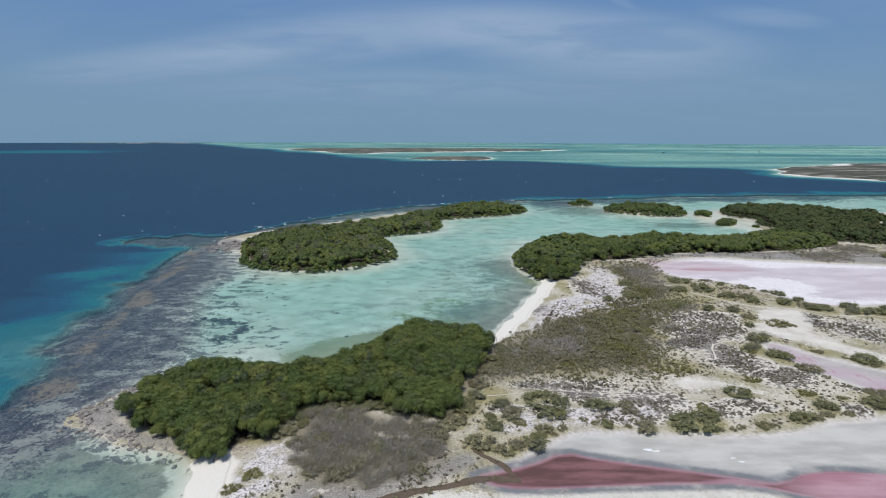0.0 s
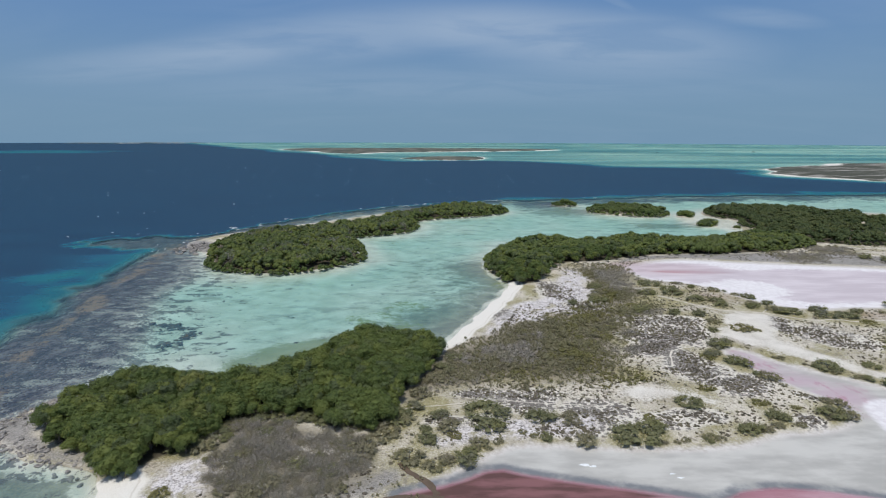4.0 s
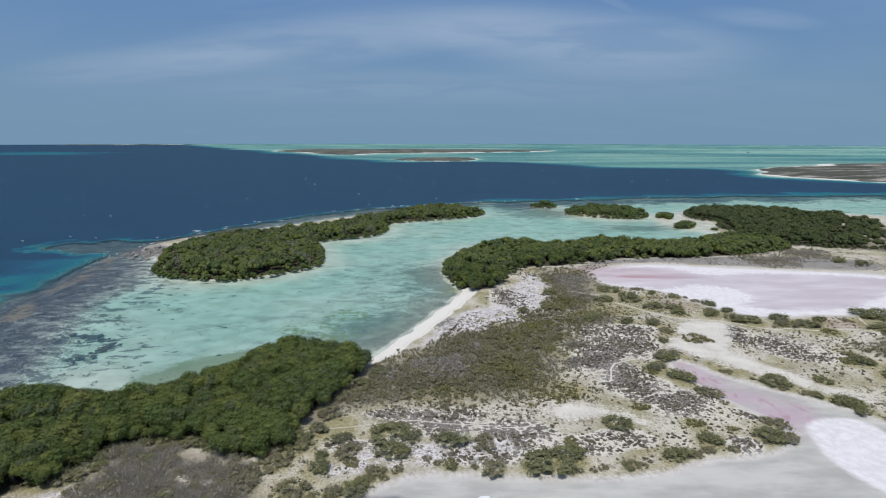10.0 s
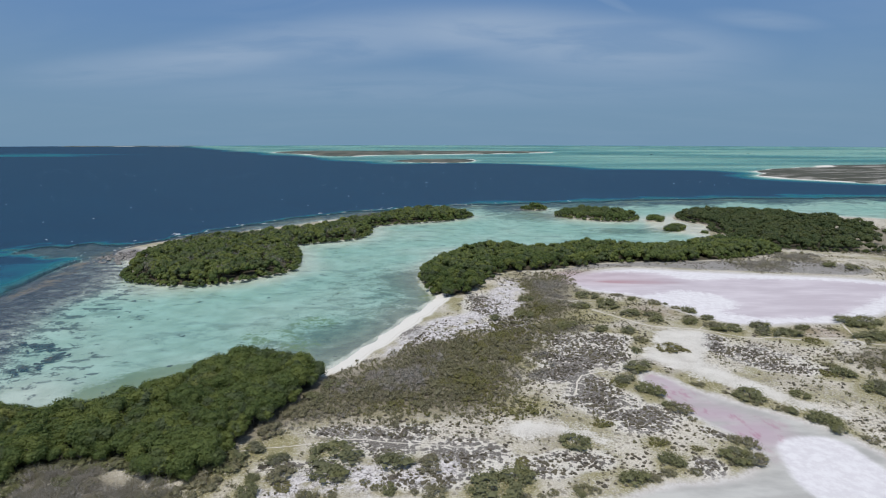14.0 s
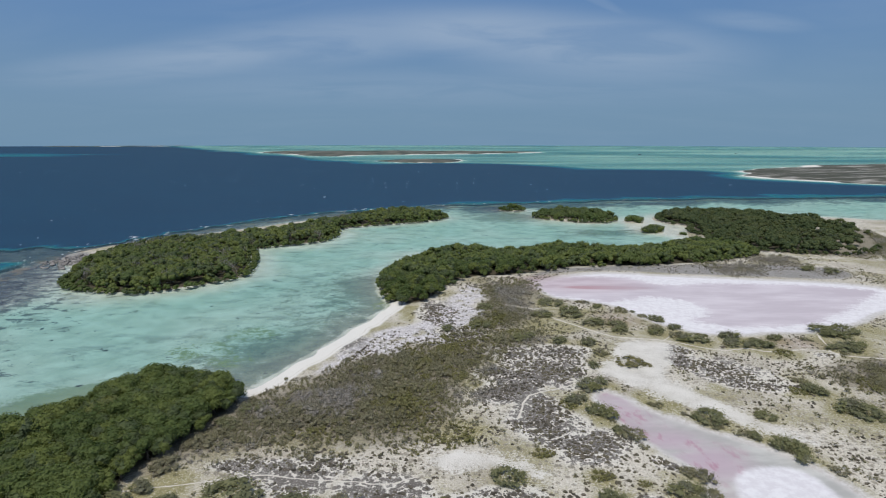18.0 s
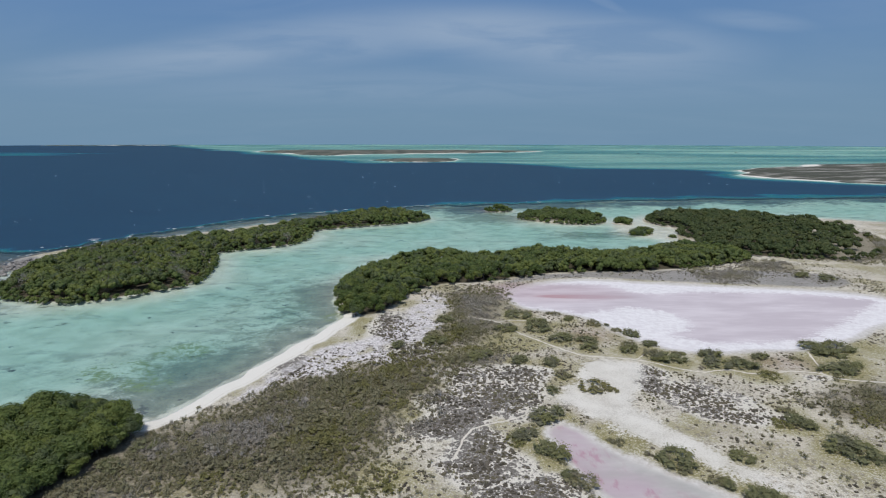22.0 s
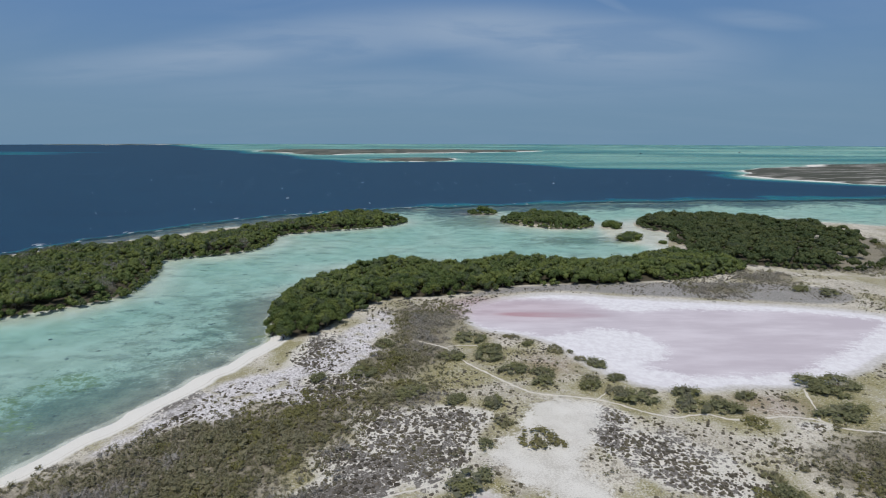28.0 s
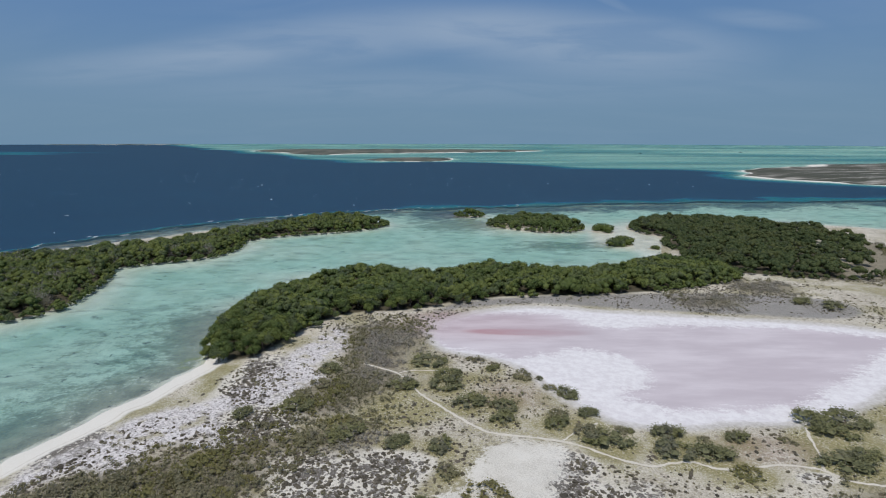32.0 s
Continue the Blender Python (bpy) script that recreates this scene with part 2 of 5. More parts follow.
SANDS = [rounded([(94, 161.5), (105.5, 160.3), (106, 154), (103.2, 148), (98, 140.5), (100.4, 133.6), (105, 125), (110.5, 117), (114, 111.5), (108, 113.5), (100.7, 121), (93.3, 128.5), (87, 138), (83, 140.8), (88, 148), (92, 152)], 1),
         rounded([(47, 109), (51, 112), (60, 110), (67, 106), (64, 104), (57, 106), (49, 106)], 1),
         rounded([(-6, 70), (8, 72.5), (20, 72.8), (34, 73.8), (45, 73.8), (51, 71), (50, 60), (-6, 60)], 1)]
GRAVEL = [rounded([(-114, 268), (-103, 252), (-93, 247), (-89, 257), (-98, 268), (-107, 276)], 1), rounded([(84, 226), (92, 231), (100, 233.5), (112, 236), (122, 236), (132, 232), (150, 228.5), (166, 226), (181, 223), (195, 220), (207, 228), (205, 240), (178, 246), (150, 246), (112, 243), (92, 237)], 1),
          rounded([(-23, 74), (-12, 78), (-1, 80), (5, 83), (6, 79), (-1, 75), (-8, 71), (-20, 64)], 1), rounded([(-44, 83.5), (-53, 86), (-62, 90), (-68, 94), (-65, 101), (-62, 112), (-60, 104), (-61, 95), (-54, 89), (-46, 86.5)], 1)]
CORAL = [rounded([(-33, 72), (-31, 80), (-30, 85), (-24, 87), (-22, 80), (-24, 73), (-30, 66)], 1), rounded([(8, 92), (14, 95), (28, 99), (40, 100), (40, 94), (22, 91), (10, 88)], 1)]
LAWNS = ((80, 171, 9, 6), (72, 166, 8, 4), (91, 184, 9, 3.5), (97, 174, 6, 5), (110, 166, 9, 3), (130, 151, 6, 3), (150, 159, 9, 6), (126, 159, 6, 4), (60, 152, 5, 5), (56, 139, 6, 5), (9, 103, 5, 5))
LAWNS += ((76, 174, 6, 6), (53, 145, 4, 4), (41, 188, 6, 4), (132, 151, 4, 3), (164, 169, 4, 7), (122, 136, 6, 3.5), (125, 123, 4, 4), (107, 134, 2, 2), (44, 125, 4, 4), (36, 166, 3, 9), (43, 184, 3.5, 9), (60, 97, 6, 3), (-29, 73, 5, 5), (24, 118, 7, 5), (52, 118, 7, 4), (92, 128, 5, 6), (104, 118, 4, 6))
STRIP = rounded([(63.5, 214), (66, 197), (60.2, 193.5), (62.3, 187), (65.2, 184), (60.9, 181), (59.6, 175.5), (60.2, 169.4), (55.7, 173), (49.6, 171.4), (47.7, 168.8), (52.1, 163), (54.8, 160.4), (51.1, 158.1), (45.1, 160.4),
                 (41.3, 160.1), (41.8, 154.7), (40.2, 152.2), (35, 153.7), (31.1, 151.1), (25, 142), (22.5, 142), (28.2, 156.1), (31.4, 160.7), (34.2, 169.6), (41, 173), (46, 176), (49.7, 184), (52, 190), (53.1, 198), (56.5, 208), (60, 216)], 1)
POOL = rounded([(-41, 122), (-36, 133), (-28, 140), (-19, 144), (-8, 148), (-12, 140), (-17, 133), (-22, 124), (-32, 119)], 1)
SHOAL = (180.0, 350.0, 17.0, 42.0)
MATS = [(64, 142, 8, 3), (66, 153, 8, 6), (77, 153, 8, 6), (73, 143, 11, 9), (112, 141, 8, 8), (105, 148, 3.5, 8), (31, 107.5, 5, 3.2), (18, 108, 4, 2.3), (28, 102, 5, 3.8), (41, 101, 6.5, 5.5), (62, 132, 5, 5),
        (69, 126, 5, 7), (68, 120, 6.5, 3.5), (74, 112, 8, 5), (79, 97, 3.5, 3), (56, 166, 7, 9), (30, 157, 5, 8), (50, 182, 6, 12), (68, 121, 7, 8), (66, 134, 6, 5), (79, 114, 7, 3.5), (107, 154, 4, 3),
        (118, 135, 7, 4), (141, 150.5, 3.5, 1.6), (86, 108, 4, 2.5), (24, 107, 6, 2.4), (62, 141, 6, 5), (33, 94, 7, 3), (52, 97, 7, 3), (20, 97, 6, 2.5), (12, 97, 4, 2.5), (60, 99, 6, 3)]
THICKETS = [rounded([(-28, 95), (-24, 98), (-10, 95), (-2, 91), (2, 84), (-1, 77), (-12, 73), (-20, 72), (-25, 82)], 1),
            rounded([(2, 107), (5, 120), (11, 129), (18, 133), (24, 141), (32, 150), (42, 155), (50, 160), (61, 157), (61, 147), (55, 141), (54, 132), (52, 122), (46, 115), (38, 114), (29, 115), (20, 114), (11, 110), (4, 104)], 1),
            rounded([(63, 209), (67, 218), (83, 217), (84, 205), (79, 195), (79, 185), (75, 176), (71, 170), (62, 168), (59, 177), (62, 182), (67, 193)], 1)]
THICKETS += [rounded([(46, 158), (54, 162), (61, 163), (75, 167), (76, 159), (69, 157), (61, 157), (62, 150), (59, 144), (55, 148), (50, 147)], 1),
            rounded([(131, 139), (143, 147), (152, 149), (156, 140), (141, 129), (134, 132)], 1),
            rounded([(160, 244), (177, 244), (172, 231), (156, 232)], 1), rounded([(182, 258), (206, 262), (197, 245), (182, 245)], 1), rounded([(212, 268), (224, 261), (238, 260), (258, 268), (280, 300), (292, 340), (270, 335), (252, 300), (238, 282)], 1)]
BEACH_EDGE = [(11, 131.5), (14.5, 133), (20, 139), (24, 147), (28, 157), (31, 164), (36, 178), (39.5, 188)]
PATHS = [[(70.6, 191.7), (74.5, 189.4), (78.2, 186.8), (80.8, 182.6), (82.1, 178.6), (87.5, 171.6), (92.3, 165.5), (95, 163.1), (99, 162.3), (104.6, 161.1), (109, 159.3), (112, 156.8), (115, 154.7), (118.2, 153.3), (120.4, 154.2),
          (124.4, 154.8), (126.4, 153.3), (128.7, 152.4), (132.8, 153.2), (138, 154), (141, 153.3), (142.7, 152.3), (144, 149.8), (151, 148), (165, 146)],
         [(147.9, 164.5), (146.2, 160.4), (144.5, 155.7), (142.7, 152.3)], [(64, 122), (66.5, 130), (69, 132), (75, 134.1), (79, 137)], [(2, 101.5), (8, 102.5), (17, 104), (22, 106), (29, 104), (36, 103.6), (42, 102.5), (46, 104.5)],
         [(106.5, 160.8), (109.3, 163.7), (113.5, 166)], [(78.5, 186.8), (82, 188.5), (88, 188)]]

POND_BUSHES = [(-3.6, 77.0, 1.6), (-14.0, 77.5, 2.4), (10.5, 83.0, 1.8), (12.5, 84.5, 1.6), (15.4, 84.7, 2.9), (6.4, 85.2, 2.5), (-1.0, 86.5, 2.2), (16.5, 87.5, 1.4), (-27.5, 88.0, 2.4),
               (-31.5, 88.5, 2.8), (-3.5, 88.5, 2.4), (64.4, 88.7, 1.4), (18.0, 89.6, 1.8), (36.0, 89.8, 2.3), (21.2, 90.1, 1.0), (9.2, 91.0, 2.3), (44.7, 91.0, 3.9), (29.6, 91.4, 1.5),
               (78.6, 92.4, 1.2), (74.5, 92.5, 1.5), (2.5, 92.7, 2.1), (66.2, 93.3, 2.7), (82.7, 93.8, 1.9), (48.3, 94.2, 3.0)]
FLATS_BUSHES = [(20.2, 94.3, 3.0), (8.9, 94.4, 1.3), (12.8, 94.7, 2.4), (35.3, 96.4, 1.8), (29.8, 97.5, 3.3), (73.9, 98.5, 2.4), (3.0, 98.6, 3.6), (35.3, 98.7, 1.8), (11.1, 99.0, 2.1),
                (87.4, 99.0, 1.9), (84.3, 99.4, 2.7), (20.4, 99.8, 4.3), (106.2, 101.4, 3.0), (88.4, 103.6, 2.0), (59.8, 103.8, 2.6), (107.1, 108.1, 2.2), (87.1, 110.7, 2.6), (106.5, 111.6, 3.0),
                (102.6, 114.6, 1.6), (82.2, 115.7, 2.3), (95.0, 120.5, 1.2), (98.4, 120.8, 3.0), (108.5, 121.4, 1.9), (128.0, 122.1, 3.5)]
PATH_BUSHES = [(79.8, 123.6, 3.3), (91.4, 123.9, 1.4), (125.9, 124.0, 3.4), (88.8, 126.2, 1.2), (76.1, 128.4, 2.6), (124.7, 131.5, 2.8), (81.2, 135.2, 3.9), (124.7, 135.8, 1.6),
               (84.1, 144.7, 1.8), (87.8, 152.1, 2.0), (146.5, 153.5, 4.1), (151.1, 155.3, 3.1), (128.3, 155.9, 3.6), (122.8, 157.0, 3.1), (86.9, 159.3, 2.6), (113.7, 160.3, 4.0),
               (79.7, 160.3, 2.6), (134.6, 160.7, 2.3), (65.7, 160.7, 2.4), (123.9, 162.1, 3.0), (151.4, 162.3, 3.5), (71.6, 162.9, 3.7), (111.1, 162.9, 2.4), (106.7, 165.3, 2.7)]
PAN_BUSHES = [(150.1, 165.9, 4.2), (156.0, 166.6, 3.6), (97.4, 167.5, 2.5), (107.1, 167.9, 2.5), (112.6, 169.5, 2.2), (52.1, 169.6, 2.4), (98.1, 171.9, 2.5), (60.9, 172.2, 3.0),
              (92.1, 173.4, 3.3), (61.1, 176.5, 2.3), (110.8, 177.5, 2.7), (79.4, 180.5, 3.2), (88.1, 181.2, 3.2), (63.5, 181.3, 2.1), (103.5, 184.5, 1.9), (88.8, 185.2, 2.8),
              (64.3, 188.3, 2.5), (98.0, 189.0, 1.8), (84.3, 192.2, 3.8), (199.4, 231.2, 4.2), (194.0, 235.9, 3.8)]
BUSHES = [b for b in POND_BUSHES + FLATS_BUSHES + PATH_BUSHES + PAN_BUSHES if b[:2] not in ((91.4, 123.9), (88.8, 126.2), (95.0, 120.5))]
LOW = [(74.1, 126.8, 2.0), (73.7, 104.2, 1.9), (92.8, 146.7, 3.6), (79.3, 102.0, 1.1), (131.1, 151.5, 2.4), (57.1, 147.1, 2.1), (59.5, 150.5, 1.7), (49.9, 98.3, 1.4), (32.8, 144.1, 2.0),
       (42.6, 124.4, 3.1), (96.0, 145.4, 1.5), (66.1, 110.3, 1.9), (70.1, 166.3, 2.8), (54.0, 140.0, 2.4), (38.5, 128.0, 2.4), (14.0, 92.0, 1.6), (-29.0, 76.0, 1.8), (-31.0, 72.5, 1.6),
       (121.0, 131.5, 2.0)]

def inside_by(poly, x, y):
    """Metres from the outline: positive inside, negative outside."""
    best = np.full(x.shape, 1e9)
    odd = np.zeros(x.shape, bool)
    for (ax, ay), (bx, by) in zip(poly, np.roll(poly, -1, axis=0)):
        dx, dy = bx - ax, by - ay
        u = np.clip(((x - ax) * dx + (y - ay) * dy) / (dx * dx + dy * dy + 1e-9), 0, 1)
        best = np.minimum(best, (x - ax - u * dx) ** 2 + (y - ay - u * dy) ** 2)
        if ay != by:
            odd ^= ((ay > y) != (by > y)) & (x < dx * (y - ay) / dy + ax)
    return np.sqrt(best) * np.where(odd, 1, -1)


def line_by(pts, x, y):
    best = np.full(x.shape, 1e9)
    for (ax, ay), (bx, by) in zip(pts, pts[1:]):
        dx, dy = bx - ax, by - ay
        u = np.clip(((x - ax) * dx + (y - ay) * dy) / (dx * dx + dy * dy), 0, 1)
        best = np.minimum(best, (x - ax - u * dx) ** 2 + (y - ay - u * dy) ** 2)
    return np.sqrt(best)


def lumps(x, y, size, seed=0):
    """Smooth noise from 0 to 1 with bumps of that size."""
    x, y = x / size + seed * 17.3, y / size + seed * 9.1
    ix, iy = np.floor(x), np.floor(y)
    fx, fy = x - ix, y - iy
    fx, fy = fx * fx * (3 - 2 * fx), fy * fy * (3 - 2 * fy)

    def h(a, b):
        v = np.sin(a * 127.1 + b * 311.7 + seed * 74.7) * 43758.5453
        return v - np.floor(v)
    return (h(ix, iy) * (1 - fx) + h(ix + 1, iy) * fx) * (1 - fy) + (h(ix, iy + 1) * (1 - fx) + h(ix + 1, iy + 1) * fx) * fy


def ease(v, lo, hi):
    u = np.clip((v - lo) / (hi - lo), 0, 1)
    return u * u * (3 - 2 * u)


def land_by(x, y):
    d = np.maximum(inside_by(MAIN_LAND, x, y), inside_by(WEST_LAND, x, y) - 2.3 * ease(x, -95, -80))
    for p in (ISLET_A, ISLET_B):
        d = np.maximum(d, inside_by(p, x, y) + 0.2)
    for cx, cy, r in ((173, 366, 5.5), (171, 331, 6.5), (182, 321, 2.5)):
        d = np.maximum(d, r - np.hypot(x - cx, y - cy))
    d = d + (lumps(x, y, 7, 3) - 0.5) * 2.0 + (lumps(x, y, 2.6, 4) - 0.5) * 0.8
    for p in (FAR_RIGHT, FAR_LEFT, FAR_SMALL, FAR_COAST):
        d = np.maximum(d, inside_by(p, x, y) + (lumps(x, y, 60, 5) - 0.5) * 40)
    return np.maximum(d, inside_by(FAR_BAR, x, y))


def outlier(x, y):
    """1 on the patch of reef that stands in the deep water off the island's point."""
    return 1 - ease(np.hypot((x + 136) / 31, (y - 274) / 20) + 0.7 * (lumps(x, y, 12, 24) - 0.5) + 0.4 * (lumps(x, y, 4, 25) - 0.5), 0.65, 1.15)


def outer_west(x, y):
    """1 along the ocean side of the western island, where the reef falls off steeply."""
    return ease(y, 240, 275) * (1 - ease(x, 40, 80))


def relief(x, y, land):
    """Height of the ground or the sea bed."""
    shelf = inside_by(SHELF, x, y) + (lumps(x, y, 22, 7) - 0.5) * 11 + (lumps(x, y, 7, 8) - 0.5) * 7 + (lumps(x, y, 3, 6) - 0.5) * 3
    bank = inside_by(BANK, x, y)
    out = np.maximum(-shelf, 0)
    lagoon = 0.45 + 0.55 * ease(-land, 0, 22) + 0.45 * (lumps(x, y, 18, 9) - 0.4) * ease(-land, 2, 12)
    patch = (lumps(x, y, 34, 11) - 0.5) * 50 + (lumps(x, y, 13, 18) - 0.5) * 18
    deep = 0.7 + 0.7 * ease(out, 0, 5) + 2.0 * ease(out, 3, 11) + 4.5 * ease(out + patch * 0.9, 7, 19) + 9 * ease(out + patch * 0.7, 15, 44)
    deep = deep * (1 - outer_west(x, y)) + (0.8 + 0.9 * ease(out, 4, 12) + 13 * ease(out, 5, 9)) * outer_west(x, y)
    shoal = 1 - ease(np.hypot((x - SHOAL[0]) / SHOAL[2], (y - SHOAL[1]) / SHOAL[3]) + 0.5 * (lumps(x, y, 9, 20) - 0.5), 0.6, 1.25)
    lagoon = np.maximum(lagoon * (1 - 0.95 * shoal), 0.06)
    lagoon = lagoon * (1 - 0.6 * ease(inside_by(REEF, x, y), -8, 4))
    depth = np.where(shelf > 0, np.maximum(lagoon, 0.1), lagoon + (deep - 0.7))
    depth = depth * (1 - outlier(x, y)) + 0.75 * outlier(x, y)
    flat = 0.85 + 2.0 * lumps(x / 7, y, 60, 12) ** 2 + 1.7 * lumps(x / 11, y, 23, 13) * lumps(x, y, 300, 14)
    b = ease(bank + (lumps(x, y, 160, 15) - 0.5) * 120, -60, 60)
    depth = np.where(shelf > 0, depth, depth * (1 - b) + np.minimum(depth, flat) * b)
    sill = ease(np.hypot((x + 1330) / 480, (y - 1760) / 330) + 0.9 * (lumps(x / 5, y, 70, 27) - 0.5), 0.45, 1.1)
    depth = np.minimum(depth, 5.2 + 12 * sill)
    far = np.hypot(x, y) > 560
    rise = np.where(far, np.minimum(land * 0.05, 2.2 + 3 * lumps(x, y, 60, 16)), np.minimum(land * 0.13, 0.55) + 0.18 * ease(land, 3, 9) * lumps(x, y, 5, 17))
    wet = np.maximum(inside_by(PAN, x, y), inside_by(POND, x, y))
    rise = np.where(far, rise, rise * (1 - ease(wet, -2.5, 1.0)) + 0.28 * ease(wet, -2.5, 1.0))
    return np.where(land > 0, rise, -np.maximum(np.minimum(depth, -land * (0.22 + 1.6 * outer_west(x, y) * ease(out, 2, 6)) + 0.02), 0.02))


def sheet(rings, angles, cx=40.0, cy=20.0):
    """A round sheet to the horizon: points and quads, finest where the land lies."""
    r, a = np.meshgrid(rings, angles, indexing="ij")
    x, y = (cx + r * np.sin(a)).ravel(), (cy + r * np.cos(a)).ravel()
    nr, na = len(rings), len(angles)
    i, j = np.meshgrid(np.arange(nr - 1), np.arange(na), indexing="ij")
    k = (j + 1) % na
    quads = np.stack([i * na + j, (i + 1) * na + j, (i + 1) * na + k, i * na + k], -1).reshape(-1, 4)
    return x, y, quads


def mesh_from(name, verts, quads=None, tris=None, smooth=False):
    me = bpy.data.meshes.new(name)
    q = np.zeros((0, 4), int) if quads is None else np.asarray(quads, int)
    t = np.zeros((0, 3), int) if tris is None else np.asarray(tris, int)
    me.vertices.add(len(verts))
    me.vertices.foreach_set("co", np.asarray(verts, np.float32).ravel())
    me.loops.add(q.size + t.size)
    me.loops.foreach_set("vertex_index", np.concatenate([q.ravel(), t.ravel()]).astype(np.int32))
    me.polygons.add(len(q) + len(t))
    me.polygons.foreach_set("loop_start", np.concatenate([np.arange(len(q)) * 4, q.size + np.arange(len(t)) * 3]).astype(np.int32))
    me.polygons.foreach_set("use_smooth", np.full(len(q) + len(t), smooth))
    me.update(calc_edges=True)
    return me


def give(me, name, values):
    me.attributes.new(name, "FLOAT", "POINT").data.foreach_set("value", np.asarray(values, np.float32))


def ring_steps(fine, near, far, growth):
    r = [1.0, 25.0]
    while r[-1] < near:
        r.append(r[-1] + 6)
    while r[-1] < far:
        r.append(r[-1] + fine)
    s = fine
    while r[-1] < 4850:
        s *= growth
        r.append(min(r[-1] + s, 4850.0))
    return np.array(r)


def angle_steps(fine):
    return np.radians(np.concatenate([np.arange(-72, 58, fine), np.arange(58, 288, 5.0)]))


# ---------------------------------------------------------------- materials
def ground_material():
    m = Mat("island_ground")
    land, pan, pink, pond, salt, red = (m.attr(k) for k in ("land", "pan", "pink", "pond", "salt", "red"))
    sand, strip, scrub, beach, reef, wood, far = (m.attr(k) for k in ("sand", "strip", "scrub", "beach", "reef", "wood", "far"))
    big, mid = m.noise(0.045, 3, 0.55), m.noise(0.22, 5, 0.6)
    fine, grit = m.noise(1.3, 6, 0.68), m.noise(6.0, 3, 0.7)
    wob = m.math("MULTIPLY", m.math("SUBTRACT", mid, 0.5), 7.0)
    wob2 = m.math("MULTIPLY", m.math("SUBTRACT", fine, 0.5), 2.2)

    def edge(d, soft=0.5, k=1.0):
        return m.step(m.math("ADD", m.math("ADD", d, m.math("MULTIPLY", wob, 0.30 * k)), m.math("MULTIPLY", wob2, k)), -soft, soft)

    # dry ground: pale coral sand, grey soil, dry mats, olive grass, dark low growth
    speck, speck2 = m.noise(1.9, 4, 0.72), m.noise(4.6, 3, 0.72)
    pale = m.mix(m.step(speck2, 0.36, 0.60), (0.44, 0.398, 0.315), (0.71, 0.668, 0.575))
    pale = m.mix(m.step(m.noise(0.035, 4, 0.6, shift=(77, 3, 0)), 0.44, 0.60, 0.0, 0.75), pale, m.mix(m.step(speck, 0.35, 0.65), (0.30, 0.265, 0.20), (0.50, 0.455, 0.365)))
    green = m.mix(m.step(speck, 0.3, 0.7), (0.19, 0.172, 0.064), (0.35, 0.317, 0.15))
    lawn = m.step(m.math("ADD", m.attr("lawn"), m.math("ADD", m.math("MULTIPLY", wob, 0.8), wob2)), -1.6, 1.4, 0.0, 0.9)
    grass = m.step(m.math("ADD", m.noise(0.06, 4, 0.6, shift=(31, 7, 0)), m.math("MULTIPLY", m.math("SUBTRACT", speck, 0.5), 0.5)), 0.46, 0.62, 0.0, 0.7)
    col = m.mix(m.math("MAXIMUM", grass, lawn), pale, green)
    # low cushions: loose over the flats, nearly closed where they form mats, with pale cracks between
    mat = m.attr("mat")
    zone = m.step(m.noise(0.055, 4, 0.6, shift=(5, 60, 0)), 0.32, 0.58)
    ragged = m.math("MULTIPLY", m.math("SUBTRACT", m.math("ADD", speck, fine), 1.0), 0.55)
    col = m.mix(m.step(mat, 0.1, 0.45, 0.0, 0.85), col, m.mix(m.step(speck2, 0.36, 0.60), (0.56, 0.525, 0.455), (0.77, 0.74, 0.67)))
    reach = m.math("ADD", m.math("ADD", 0.16, m.math("MULTIPLY", zone, 0.20)), m.math("MULTIPLY", mat, 0.33))
    reach = m.math("SUBTRACT", reach, m.math("MULTIPLY", lawn, 0.22))
    over = m.math("MAXIMUM", m.math("SUBTRACT", reach, m.math("ADD", m.cells(0.78), ragged)), m.math("SUBTRACT", reach, m.math("ADD", m.math("ADD", m.cells(1.75), 0.06), ragged)))
    cush = m.step(over, -0.03, 0.04)
    dusty = m.mix(m.step(grit, 0.3, 0.7), (0.17, 0.15, 0.11), (0.29, 0.26, 0.20))
    brown = m.mix(m.step(grit, 0.3, 0.7), (0.075, 0.067, 0.06), (0.165, 0.148, 0.13))
    col = m.mix(m.math("MULTIPLY", cush, m.step(mat, 0.0, 0.5, 0.72, 0.92)), col, m.mix(m.step(m.math("ADD", mat, m.math("MULTIPLY", m.math("SUBTRACT", mid, 0.5), 0.8)), 0.05, 0.4), dusty, brown))
    flecks = m.step(m.math("ADD", m.noise(3.4, 3, 0.6, shift=(4, 44, 0)), m.math("MULTIPLY", m.math("SUBTRACT", mid, 0.5), 0.35)), 0.55, 0.61, 0.0, 0.5)
    col = m.mix(flecks, col, (0.76, 0.73, 0.65))
    col = m.mix(m.math("MULTIPLY", edge(m.attr("gravel"), 1.5, 1.2), 0.9), col, m.mix(m.step(speck2, 0.38, 0.6), (0.135, 0.13, 0.125), (0.39, 0.375, 0.355)))
    rust = m.math("MULTIPLY", m.attr("rust"), m.step(speck, 0.36, 0.56))
    col = m.mix(rust, col, m.mix(m.step(speck2, 0.35, 0.65), (0.22, 0.145, 0.105), (0.36, 0.275, 0.235)))
    # thicket floor, bare sand, coral rubble, path, beach
    litter = m.mix(m.step(speck, 0.36, 0.64), (0.16, 0.143, 0.104), (0.32, 0.288, 0.217))
    col = m.mix(m.math("MULTIPLY", edge(scrub, 3.5, 1.4), m.step(mid, 0.30, 0.5, 0.7, 0.95)), col, litter)
